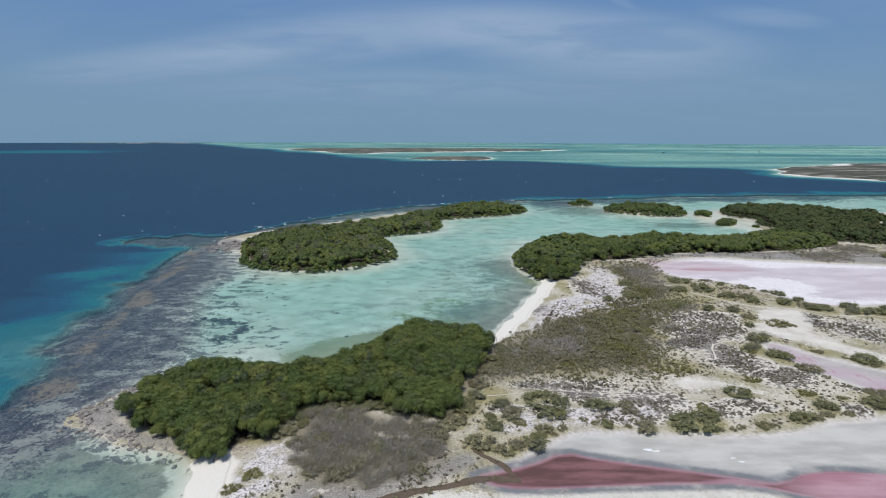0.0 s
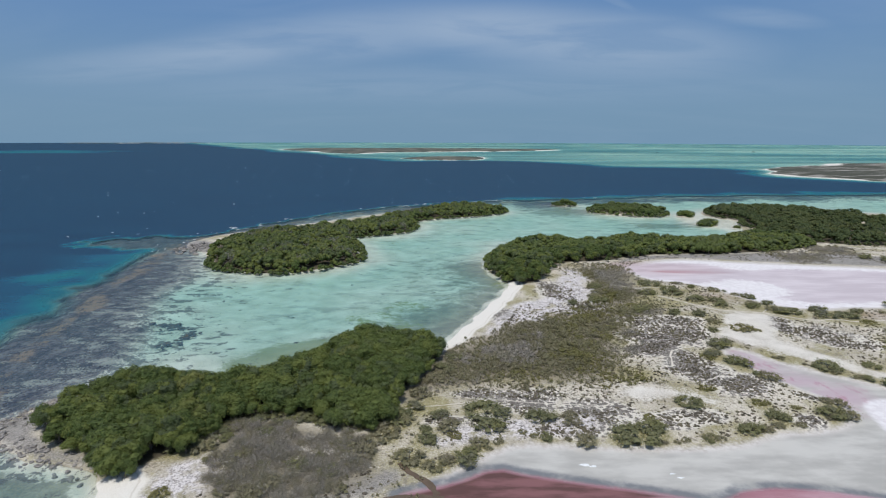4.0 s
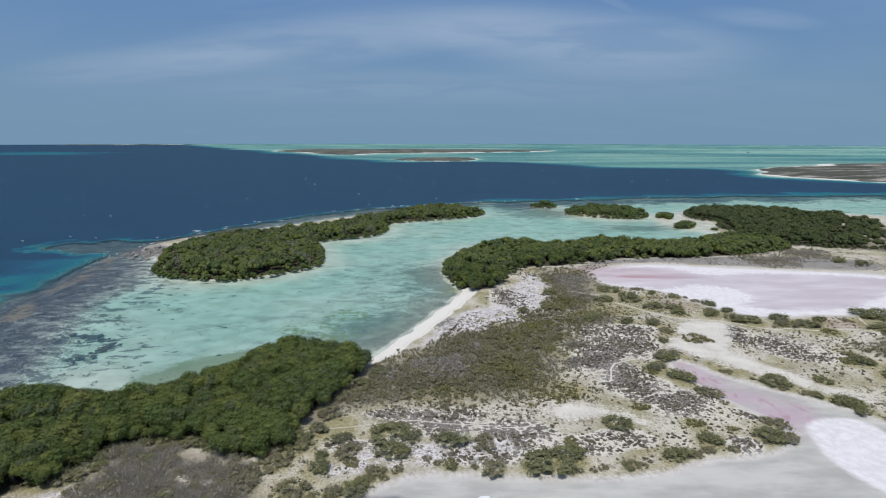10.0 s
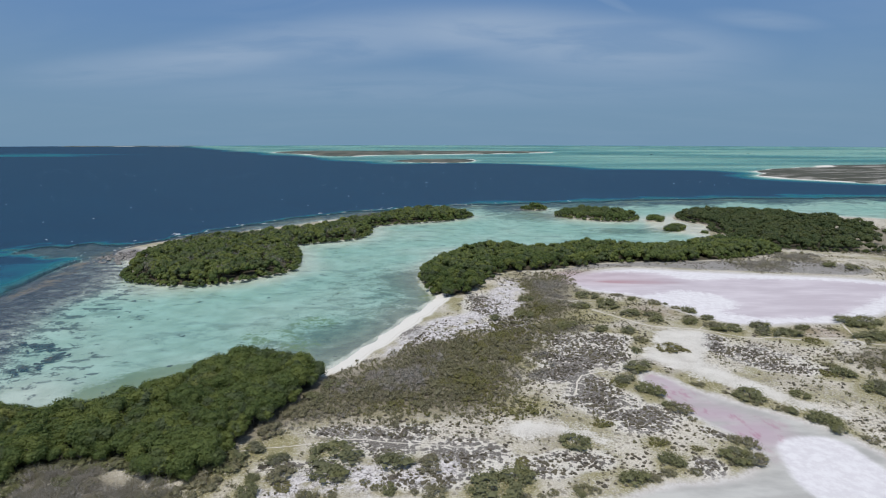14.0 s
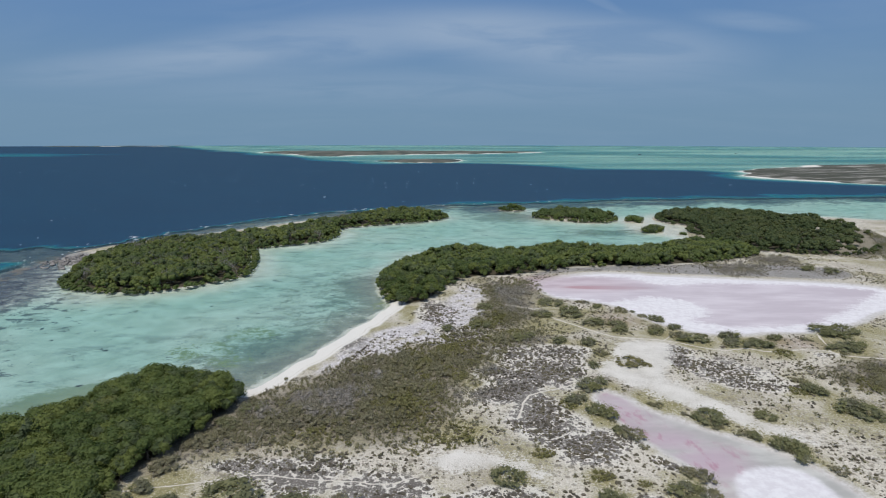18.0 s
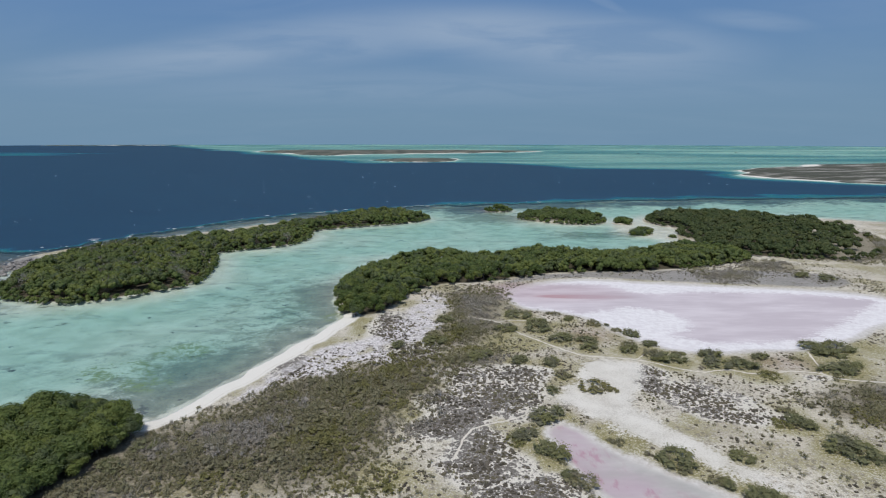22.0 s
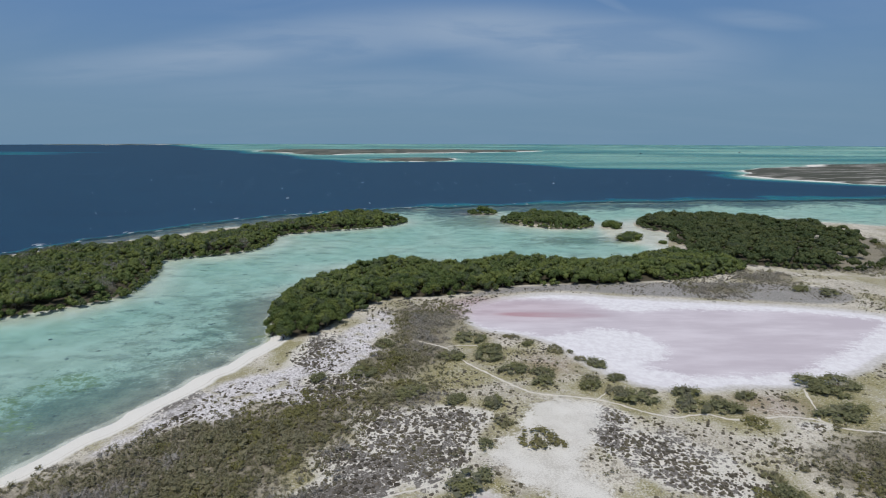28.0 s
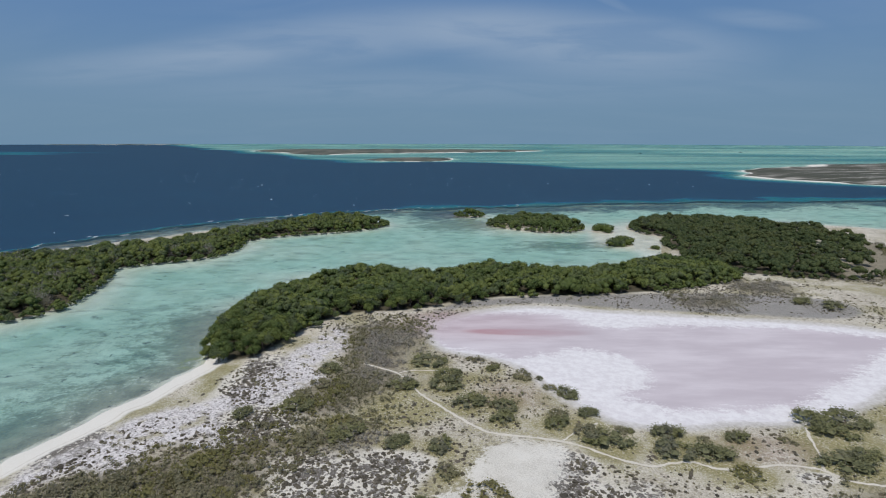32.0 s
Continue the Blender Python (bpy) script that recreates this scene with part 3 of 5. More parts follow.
    gaps = m.step(m.math("ADD", m.noise(0.13, 4, 0.6, stretch=(0.5, 1.3, 1), shift=(60, 12, 0)), m.math("MULTIPLY", m.math("SUBTRACT", speck, 0.5), 0.6)), 0.57, 0.63, 0.0, 0.9)
    col = m.mix(m.math("MULTIPLY", gaps, m.attr("thin")), col, (0.72, 0.68, 0.61))
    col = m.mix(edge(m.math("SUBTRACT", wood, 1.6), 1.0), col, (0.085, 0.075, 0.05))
    rubble = m.mix(m.step(m.noise(2.4, 4, 0.75), 0.36, 0.56), (0.21, 0.19, 0.18), (0.74, 0.71, 0.70))
    col = m.mix(m.math("MULTIPLY", edge(strip, 1.5, 1.2), m.step(m.noise(0.3, 3, 0.6, shift=(9, 9, 0)), 0.34, 0.5, 0.15, 1.0)), col, rubble)
    col = m.mix(m.math("MULTIPLY", m.step(m.math("ADD", m.math("ADD", sand, m.math("MULTIPLY", wob, 1.0)), m.math("MULTIPLY", m.math("SUBTRACT", speck, 0.5), 9.0)), -0.6, 0.8), 0.92), col, m.mix(m.step(m.math("ADD", m.math("MULTIPLY", speck2, 0.6), m.math("MULTIPLY", mid, 0.4)), 0.38, 0.58), (0.56, 0.53, 0.47), (0.76, 0.735, 0.675)))
    white = m.mix(m.step(grit, 0.3, 0.7), (0.74, 0.71, 0.64), (0.82, 0.80, 0.74))
    wrack = m.step(m.math("ABSOLUTE", m.math("SUBTRACT", m.math("ADD", beach, m.math("MULTIPLY", wob2, 0.35)), 1.0)), 0.0, 0.22, 0.3, 0.0)
    col = m.mix(edge(beach, 0.5, 0.35), col, m.mix(wrack, white, (0.34, 0.29, 0.2)))
    # margin of the pans, salt crust, brine
    shore = m.mix(m.step(fine, 0.3, 0.7), (0.52, 0.49, 0.46), (0.68, 0.66, 0.63))
    col = m.mix(edge(m.math("ADD", pan, 2.2), 1.2), col, shore)
    crust = m.mix(m.step(m.noise(0.6, 6, 0.7), 0.38, 0.62), (0.70, 0.675, 0.69), (0.80, 0.785, 0.795))
    col = m.mix(edge(pan, 0.9, 0.6), col, crust)
    streak = m.noise(0.10, 6, 0.62, stretch=(0.35, 1.2, 1))
    brine = m.mix(m.step(streak, 0.35, 0.68), (0.53, 0.475, 0.51), (0.655, 0.605, 0.635))
    col = m.mix(m.step(m.math("ADD", pink, m.math("ADD", m.math("MULTIPLY", wob, 1.1), m.math("MULTIPLY", m.math("SUBTRACT", m.math("ADD", speck, m.noise(0.7, 4, 0.7, stretch=(0.5, 1.4, 1))), 1.0), 9.0))), -1.5, 1.5), col, brine)
    col = m.mix(m.math("MULTIPLY", m.step(m.attr("rose"), 0.02, 0.5), 0.7), col, m.mix(m.step(streak, 0.35, 0.65), (0.45, 0.345, 0.375), (0.59, 0.50, 0.53)))
    rose = m.math("MULTIPLY", m.step(m.attr("rose"), 0.5, 1.0), m.step(streak, 0.3, 0.6))
    col = m.mix(m.math("MULTIPLY", rose, 0.8), col, (0.42, 0.23, 0.25))
    mud = m.mix(m.step(m.noise(0.16, 5, 0.6, stretch=(0.5, 1.3, 1)), 0.35, 0.66), (0.42, 0.415, 0.39), (0.57, 0.565, 0.53))
    tail = m.math("MULTIPLY", m.attr("tail"), m.step(streak, 0.28, 0.6))
    mud = m.mix(m.math("MULTIPLY", tail, 0.8), mud, (0.50, 0.385, 0.44))
    mud = m.mix(m.math("MULTIPLY", tail, m.step(m.noise(0.35, 5, 0.6, stretch=(1.2, 0.5, 1)), 0.52, 0.66)), mud, (0.43, 0.24, 0.30))
    col = m.mix(edge(m.math("ADD", pond, 1.4), 0.9), col, shore)
    col = m.mix(edge(pond, 0.7, 0.5), col, mud)
    col = m.mix(edge(salt, 0.8, 0.5), col, crust)
    rim = m.step(m.math("ADD", red, m.math("MULTIPLY", wob2, 0.5)), -2.6, -1.2)
    col = m.mix(m.math("MULTIPLY", rim, m.step(mid, 0.3, 0.55, 0.3, 0.9)), col, (0.16, 0.175, 0.195))
    sx = m.n("SeparateXYZ")
    m.put(sx.inputs[0], m.pos)
    rosy = m.math("MAXIMUM", m.step(sx.outputs[0], 48.0, 58.0), m.step(red, 0.0, 0.7, 0.7, 0.0))
    wine = m.mix(m.step(m.noise(0.25, 4, 0.6, stretch=(0.4, 1.6, 1)), 0.38, 0.64), (0.125, 0.066, 0.058), (0.245, 0.12, 0.12))
    wine = m.mix(rosy, wine, m.mix(m.step(streak, 0.35, 0.65), (0.36, 0.16, 0.19), (0.52, 0.33, 0.37)))
    redk = m.step(m.math("ADD", red, m.math("MULTIPLY", wob2, 0.4)), -0.9, 0.3)
    col = m.mix(redk, col, wine)
    # sea bed: coral sand, sea grass, reef
    bed = m.mix(m.step(m.noise(0.14, 5, 0.6), 0.34, 0.68), (0.58, 0.58, 0.48), (0.76, 0.75, 0.65))
    weave = m.math("ADD", m.noise(0.16, 6, 0.72, stretch=(0.8, 1.15, 1), shift=(3, 40, 0)), m.math("MULTIPLY", m.math("SUBTRACT", m.math("ADD", speck, m.noise(0.7, 5, 0.75)), 1.0), 0.55))
    weedy = m.attr("weed")
    weed = m.step(m.math("ADD", weave, m.math("MULTIPLY", weedy, 0.34)), 0.58, 0.84, 0.0, 0.85)
    weed = m.math("MULTIPLY", weed, m.step(weedy, 0.02, 0.25))
    bed = m.mix(weed, bed, m.mix(m.step(m.math("ADD", m.math("MULTIPLY", speck, 0.5), m.math("MULTIPLY", mid, 0.5)), 0.36, 0.64), (0.10, 0.11, 0.075), (0.31, 0.31, 0.225)))
    drift = m.math("ADD", m.noise(0.085, 6, 0.68, stretch=(0.7, 1.3, 1), shift=(50, 21, 0)), m.math("MULTIPLY", m.math("SUBTRACT", speck, 0.5), 0.25))
    bed = m.mix(m.step(drift, 0.52, 0.66, 0.0, 0.5), bed, (0.21, 0.205, 0.165))
    algae = m.math("MULTIPLY", m.step(m.math("ADD", m.attr("algae"), m.math("MULTIPLY", wob, 0.10)), 0.0, 0.6), m.step(weave, 0.46, 0.60))
    bed = m.mix(m.math("MULTIPLY", algae, 0.85), bed, m.mix(m.step(speck, 0.35, 0.65), (0.19, 0.23, 0.06), (0.36, 0.37, 0.14)))
    olive = m.step(m.math("ADD", m.attr("olive"), m.math("ADD", m.math("MULTIPLY", wob, 1.3), m.math("MULTIPLY", m.math("SUBTRACT", speck, 0.5), 8.0))), -1.4, 1.4, 0.0, 0.8)
    bed = m.mix(olive, bed, (0.24, 0.27, 0.115))
    patchy = m.math("ADD", m.noise(0.26, 4, 0.6, stretch=(0.8, 1.2, 1), shift=(70, 4, 0)), m.math("MULTIPLY", m.math("SUBTRACT", m.math("ADD", speck, fine), 1.0), 0.30))
    blot = m.step(m.math("ADD", patchy, m.step(reef, -38.0, 2.0, -0.085, 0.075)), 0.57, 0.61, 0.0, 0.85)
    bed = m.mix(blot, bed, m.mix(m.step(speck2, 0.35, 0.65), (0.055, 0.05, 0.045), (0.16, 0.15, 0.135)))
    grain = m.math("ADD", m.noise(0.22, 5, 0.65, stretch=(1.3, 0.8, 1)), m.math("MULTIPLY", m.math("SUBTRACT", m.math("ADD", speck, m.noise(0.9, 5, 0.8, stretch=(1.2, 0.8, 1))), 1.0), 1.1))
    rock = m.mix(m.step(grain, 0.42, 0.66), (0.020, 0.016, 0.024), (0.125, 0.112, 0.118))
    sandy = m.math("ADD", m.noise(0.19, 5, 0.66, stretch=(0.8, 1.3, 1), shift=(17, 90, 0)), m.math("MULTIPLY", m.math("SUBTRACT", speck, 0.5), 0.7))
    rock = m.mix(m.step(m.math("ADD", sandy, m.step(reef, 2.0, 22.0, 0.09, -0.06)), 0.55, 0.68, 0.0, 0.75), rock, (0.36, 0.37, 0.32))
    rk = m.step(m.math("ADD", m.math("ADD", reef, m.math("MULTIPLY", wob, 3.4)), m.math("MULTIPLY", m.math("SUBTRACT", m.math("ADD", fine, speck), 1.0), 22.0)), -6.0, 3.0, 0.0, 0.95)
    bed = m.mix(rk, bed, rock)
    crest = m.step(m.math("ADD", m.attr("crest"), m.math("MULTIPLY", wob, 1.2)), -0.5, 2.0, 0.0, 0.92)
    bed = m.mix(m.math("MULTIPLY", crest, m.math("MULTIPLY", m.step(m.math("ADD", m.noise(0.06, 4, 0.6, shift=(8, 2, 0)), m.math("MULTIPLY", m.math("SUBTRACT", speck, 0.5), 0.3)), 0.45, 0.53), m.step(grain, 0.34, 0.50))), bed, m.mix(m.step(speck2, 0.35, 0.65), (0.15, 0.10, 0.07), (0.33, 0.235, 0.15)))
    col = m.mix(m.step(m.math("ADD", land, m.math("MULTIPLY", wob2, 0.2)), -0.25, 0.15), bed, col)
    # far islands: scrub and pale flats
    farcol = m.mix(m.step(m.noise(0.022, 6, 0.66, stretch=(0.6, 2.4, 1)), 0.51, 0.60), (0.075, 0.078, 0.058), (0.40, 0.38, 0.34))
    sxf = m.n("SeparateXYZ")
    m.put(sxf.inputs[0], m.pos)
    farcol = m.mix(m.step(sxf.outputs[0], 520.0, 470.0), farcol, m.mix(m.step(m.noise(0.014, 5, 0.7, stretch=(1, 0.4, 1)), 0.36, 0.64), (0.060, 0.070, 0.055), (0.175, 0.17, 0.135)))
    farcol = m.mix(m.step(m.math("ADD", land, m.math("MULTIPLY", m.math("SUBTRACT", m.noise(0.03, 3), 0.5), 16.0)), m.step(m.noise(0.004, 2), 0.46, 0.62, 2.0, 18.0), m.step(m.noise(0.004, 2), 0.46, 0.62, 6.0, 24.0), 1.0, 0.0), farcol, (0.78, 0.75, 0.68))
    col = m.mix(m.math("MULTIPLY", far, m.step(land, -0.5, 0.5)), col, farcol)
    wet = m.math("MAXIMUM", redk, m.math("MULTIPLY", edge(pond, 0.7, 0.5), 0.35))
    rough = m.step(wet, 0.0, 1.0, 0.92, 0.22)
    dryness = m.math("SUBTRACT", 1.0, m.math("MAXIMUM", redk, m.step(m.math("MAXIMUM", pan, pond), -1.0, 1.0)))
    h = m.math("MULTIPLY", m.math("ADD", fine, m.math("MULTIPLY", grit, 0.5)), dryness)
    return m.done(m.principled(col, rough, m.bump(h, 0.55, 0.25), 0.25))


def water_material():
    m = Mat("sea_water")
    depth = m.attr("depth")
    body = m.mix(m.step(depth, 1.0, 4.0), (0.10, 0.39, 0.37), (0.006, 0.188, 0.208))
    body = m.mix(m.step(depth, 3.8, 8.5), body, (0.008, 0.096, 0.158))
    body = m.mix(m.step(depth, 7.0, 13.0), body, (0.007, 0.047, 0.091))
    body = m.mix(m.step(m.noise(0.018, 6, 0.6, stretch=(0.5, 1.6, 1)), 0.35, 0.65, 0.0, 0.5), body, m.mix(1.0, body, (0.66, 0.72, 0.80), "MULTIPLY"))
    body = m.mix(m.step(m.noise(0.05, 5, 0.66, stretch=(0.3, 1.1, 1), shift=(9, 70, 0)), 0.42, 0.60, 0.0, 0.5), body, m.mix(1.0, body, (0.66, 0.72, 0.80), "MULTIPLY"))
    chop = m.math("ADD", m.math("MULTIPLY", m.noise(0.16, 4, 0.65, stretch=(0.45, 1.5, 1)), 0.6), m.math("MULTIPLY", m.noise(0.9, 3, 0.65, stretch=(0.5, 1.3, 1)), 0.4))
    body = m.mix(m.step(chop, 0.40, 0.60, 0.0, 0.45), body, m.mix(1.0, body, (0.70, 0.74, 0.80), "MULTIPLY"))
    tint = m.mix(m.step(depth, 0.0, 1.35), (0.99, 1.0, 0.99), (0.715, 0.928, 0.895))
    thin = m.n("BsdfTransparent")
    m.put(thin.inputs[0], tint)
    thick = m.n("BsdfDiffuse")
    m.put(thick.inputs[0], body)
    swell = m.noise(0.5, 5, 0.62, stretch=(0.7, 1.4, 1))
    swell = m.math("ADD", swell, m.math("MULTIPLY", m.noise(0.09, 3, 0.5, stretch=(0.5, 1.4, 1)), 2.0))
    nrm = m.bump(swell, 0.35, 0.5)
    gloss = m.n("BsdfGlossy")
    m.put(gloss.inputs["Roughness"], 0.22)
    m.put(gloss.inputs["Normal"], nrm)
    fres = m.n("Fresnel")
    fres.inputs["IOR"].default_value = 1.33
    a, b = m.n("MixShader"), m.n("MixShader")
    m.put(a.inputs[0], m.math("SUBTRACT", 1.0, m.math("POWER", 2.718, m.math("ADD", m.math("MULTIPLY", depth, -0.10), m.math("MULTIPLY", m.math("MAXIMUM", m.math("SUBTRACT", depth, 1.2), 0.0), -0.5)))))
    m.put(a.inputs[1], thin.outputs[0])
    m.put(a.inputs[2], thick.outputs[0])
    m.put(b.inputs[0], m.math("MULTIPLY", fres.outputs[0], 0.20))
    m.put(b.inputs[1], a.outputs[0])
    m.put(b.inputs[2], gloss.outputs[0])
    return m.done(b.outputs[0])


def leaf_material(name, dark, light, warm, rough=0.55, cool=None):
    """Foliage: each leaf clump its own shade, each plant its own tint, and whole patches paler or greyer."""
    m = Mat(name)
    col = m.mix(m.step(m.island(), 0.0, 1.0), dark, light)
    who = m.math("FRACT", m.math("ADD", m.rand(), m.math("MULTIPLY", m.noise(0.11, 2, 0.5), 2.6)))
    col = m.mix(m.math("MULTIPLY", m.step(who, 0.6, 0.95), 0.75), col, warm)
    col = m.mix(m.math("MULTIPLY", m.step(who, 0.30, 0.05), 0.7), col, cool or dark)
    col = m.mix(m.math("MULTIPLY", m.step(m.noise(0.05, 3, 0.6), 0.42, 0.66), 0.4), col, m.mix(0.5, warm, light))
    front = m.n("BsdfPrincipled")
    m.put(front.inputs["Normal"], m.bump(m.noise(2.2, 5, 0.75), 0.35, 0.22))
    m.put(front.inputs["Base Color"], col)
    m.put(front.inputs["Roughness"], rough)
    front.inputs["Specular IOR Level"].default_value = 0.25
    back = m.n("BsdfTranslucent")
    m.put(back.inputs[0], m.mix(1.0, col, (1.0, 1.0, 0.6), "MULTIPLY"))
    mixer = m.n("MixShader")
    mixer.inputs[0].default_value = 0.38
    m.put(mixer.inputs[1], front.outputs[0])
    m.put(mixer.inputs[2], back.outputs[0])
    return m.done(mixer.outputs[0])


def plain_material(name, a, b, scale=3.0, rough=0.85, bump=0.3):
    m = Mat(name)
    g = m.noise(scale, 5, 0.65)
    col = m.mix(m.step(g, 0.3, 0.7), a, b)
    col = m.mix(m.math("MULTIPLY", m.rand(), 0.5), col, m.mix(0.5, a, b))
    return m.done(m.principled(col, rough, m.bump(g, bump, 0.1)))


GROUND, WATER = ground_material(), water_material()
MANGROVE = leaf_material("mangrove_leaves", (0.074, 0.114, 0.034), (0.146, 0.194, 0.060), (0.215, 0.25, 0.07), cool=(0.114, 0.140, 0.080))
# Darkened copy of the mangrove leaves: the far wood's dimness is put into colour.
DARK_MANGROVE = leaf_material("darkened_mangrove_leaves", (0.058, 0.088, 0.034), (0.112, 0.145, 0.055), (0.145, 0.165, 0.062), cool=(0.082, 0.100, 0.060))
BUSH = leaf_material("bush_leaves", (0.155, 0.166, 0.085), (0.27, 0.275, 0.155), (0.26, 0.262, 0.12), 0.7, (0.225, 0.222, 0.168))
OLIVE = leaf_material("olive_leaves", (0.185, 0.18, 0.068), (0.285, 0.275, 0.12), (0.27, 0.245, 0.115), 0.7, (0.21, 0.195, 0.12))
DRY = leaf_material("dry_twigs", (0.295, 0.275, 0.252), (0.47, 0.44, 0.41), (0.33, 0.31, 0.22), 0.8, (0.39, 0.36, 0.345))
GREYGREEN = leaf_material("grey_green_leaves", (0.19, 0.182, 0.112), (0.335, 0.315, 0.21), (0.285, 0.272, 0.15), 0.75, (0.28, 0.255, 0.20))
TUFT = leaf_material("succulent_tufts", (0.105, 0.094, 0.078), (0.22, 0.195, 0.165), (0.21, 0.19, 0.125), 0.8)
BARK = plain_material("bark", (0.10, 0.085, 0.07), (0.22, 0.19, 0.16), 8.0)
STONE = plain_material("coral_stone", (0.12, 0.112, 0.105), (0.40, 0.38, 0.355), 2.0)
REEFROCK = plain_material("reef_rock", (0.05, 0.042, 0.04), (0.15, 0.125, 0.11), 2.0)
FOAM = plain_material("sea_foam", (0.72, 0.76, 0.78), (0.85, 0.87, 0.88), 1.0)
PATHSAND = plain_material("trodden_sand", (0.60, 0.56, 0.48), (0.74, 0.70, 0.62), 2.0)
BROWNWATER = plain_material("brown_creek_water", (0.10, 0.075, 0.05), (0.17, 0.125, 0.09), 0.8, 0.25, 0.05)
HULL = plain_material("painted_hull", (0.10, 0.12, 0.14), (0.16, 0.18, 0.2), 1.0, 0.5)


# ---------------------------------------------------------------- ground and water
def build_ground():
    x, y, quads = sheet(ring_steps(1.3, 55, 400, 1.022), angle_steps(0.33))
    land = land_by(x, y)
    z = relief(x, y, land)
    me = mesh_from("ground", np.stack([x, y, z], 1), quads, smooth=True)
    give(me, "land", land)
    for name, poly in (("pan", PAN), ("pink", PINK), ("pond", POND), ("salt", SALT), ("red", RED)):
        give(me, name, np.maximum(inside_by(poly, x, y), -80))
    give(me, "strip", np.maximum.reduce([inside_by(p, x, y) for p in [STRIP] + CORAL]))
    shelf = inside_by(SHELF, x, y)
    rim = 10 - np.abs(shelf - 5) + (lumps(x, y, 26, 19) - 0.6) * 14
    surf = 15 - np.abs(shelf + 3) + (lumps(x, y, 14, 19) - 0.5) * 8
    rim = np.where(x > 55, np.maximum(rim, 20 - np.abs(shelf - 16) + (lumps(x, y, 20, 23) - 0.75) * 34), rim)
    rim = np.where(outer_west(x, y) > 0.5, np.maximum(rim, surf), rim)
    give(me, "reef", np.maximum(np.maximum(np.minimum(inside_by(REEF, x, y), 15 + shelf * 1.5), -80), np.maximum(np.where(y > 245, rim, -80), 100 * outlier(x, y) - 75)))
    shelf = np.where(np.hypot(x, y) > 3000, -80, shelf)
    closed = np.maximum.reduce([np.clip(1.35 - np.hypot((x - a) / c, (y - b) / d), 0, 1) for a, b, c, d in MATS])
    give(me, "mat", np.clip(closed + 0.7 * (lumps(x, y, 5, 29) - 0.5) * (closed > 0.05), 0, 1))
    give(me, "thin", ease(inside_by(THICKETS[0], x, y), -3, 1))
    give(me, "sand", np.maximum.reduce([inside_by(p, x, y) for p in SANDS]))
    give(me, "scrub", np.maximum.reduce([inside_by(p, x, y) for p in THICKETS]))
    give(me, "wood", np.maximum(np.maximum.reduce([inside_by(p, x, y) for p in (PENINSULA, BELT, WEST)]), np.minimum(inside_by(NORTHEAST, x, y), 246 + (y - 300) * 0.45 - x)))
    give(me, "rust", np.maximum(np.clip(1.4 - np.hypot((x - 88) / 8, (y - 224) / 4.5), 0, 1), np.maximum(0.6 * np.clip(1.5 - np.hypot((x - 137) / 8, (y - 158) / 4), 0, 1), 0.55 * np.clip(1.4 - np.hypot((x - 100) / 7, (y - 177) / 7), 0, 1))))
    give(me, "gravel", np.maximum.reduce([inside_by(p, x, y) for p in GRAVEL]))
    lawn = np.maximum.reduce([min(a, b) * (1 - np.hypot((x - cx) / a, (y - cy) / b)) for cx, cy, a, b in LAWNS])
    give(me, "lawn", np.maximum(lawn, np.maximum.reduce([1.35 * r - np.hypot(x - cx, y - cy + 0.3 * r) for cx, cy, r in BUSHES + LOW])))
    edge = line_by(BEACH_EDGE, x, y)
    # the beach lies between its inland edge and the water
    coast = 5.2 - land
    near = 9.0 - edge
    cove = 9 - np.hypot((x + 36) * 1.6, y - 74)
    give(me, "beach", np.maximum(np.minimum(np.minimum(coast, near), 30.0), np.minimum(cove, 6.5 - land)))
    give(me, "rose", np.maximum(np.clip(1.6 - np.hypot((x - 105) / 14, (y - 212.5 + (x - 105) * 0.05) / 2.6), 0, 1), 0.55 * np.clip(1.4 - np.hypot((x - 99) / 23, (y - 217) / 11), 0, 1)))
    give(me, "tail", np.clip(1.5 - line_by([(82.5, 131), (85, 122), (88, 115), (91.5, 109), (92, 101)], x, y) / 6, 0, 1) * ease(y, 96, 108))
    off = line_by([(10, 140), (19, 151), (24, 160), (30, 174), (37, 192), (30, 206), (28, 216)], x, y)
    give(me, "weed", (0.6 * np.clip(1.2 - off / 42, 0, 1) + 0.45 * np.clip(1.3 - off / 16, 0, 1)) * ease(-land, 0.6, 2.5) + 1.7 * (1 - ease(np.hypot(x + 70, y - 76), 26, 46)) * ease(-land, 1.0, 6)
         + 1.0 * np.clip(1.3 - np.hypot((x - 100) / 32, (y - 395) / 26), 0, 1) + 1.0 * np.clip(1.3 - np.hypot((x - 145) / 26, (y - 332) / 13), 0, 1) + 0.62 * np.clip(1.3 - np.hypot((x - 8) / 14, (y - 160) / 12), 0, 1) + 0.10 * ease(y, 280, 340) + 0.5 * np.clip(1.3 - np.hypot((x - 28) / 12, (y - 222) / 12), 0, 1))
    give(me, "olive", np.maximum(inside_by(POOL, x, y), -40))
    give(me, "algae", np.maximum.reduce([np.clip(1.3 - np.hypot((x - a) / c, (y - b) / d), 0, 1) for a, b, c, d in ((-11, 159, 6, 5), (-5, 162, 5, 4), (1, 154, 6, 5), (1, 171, 7, 5), (33, 195, 4, 3))]))
    give(me, "crest", np.where(y < 240, 3.2 - np.abs(shelf - 4.0), 5.0 - np.abs(shelf - 1.5)) + (lumps(x, y, 13, 28) - 0.5) * 7)
    give(me, "far", (np.hypot(x, y) > 560).astype(float))
    me.materials.append(GROUND)
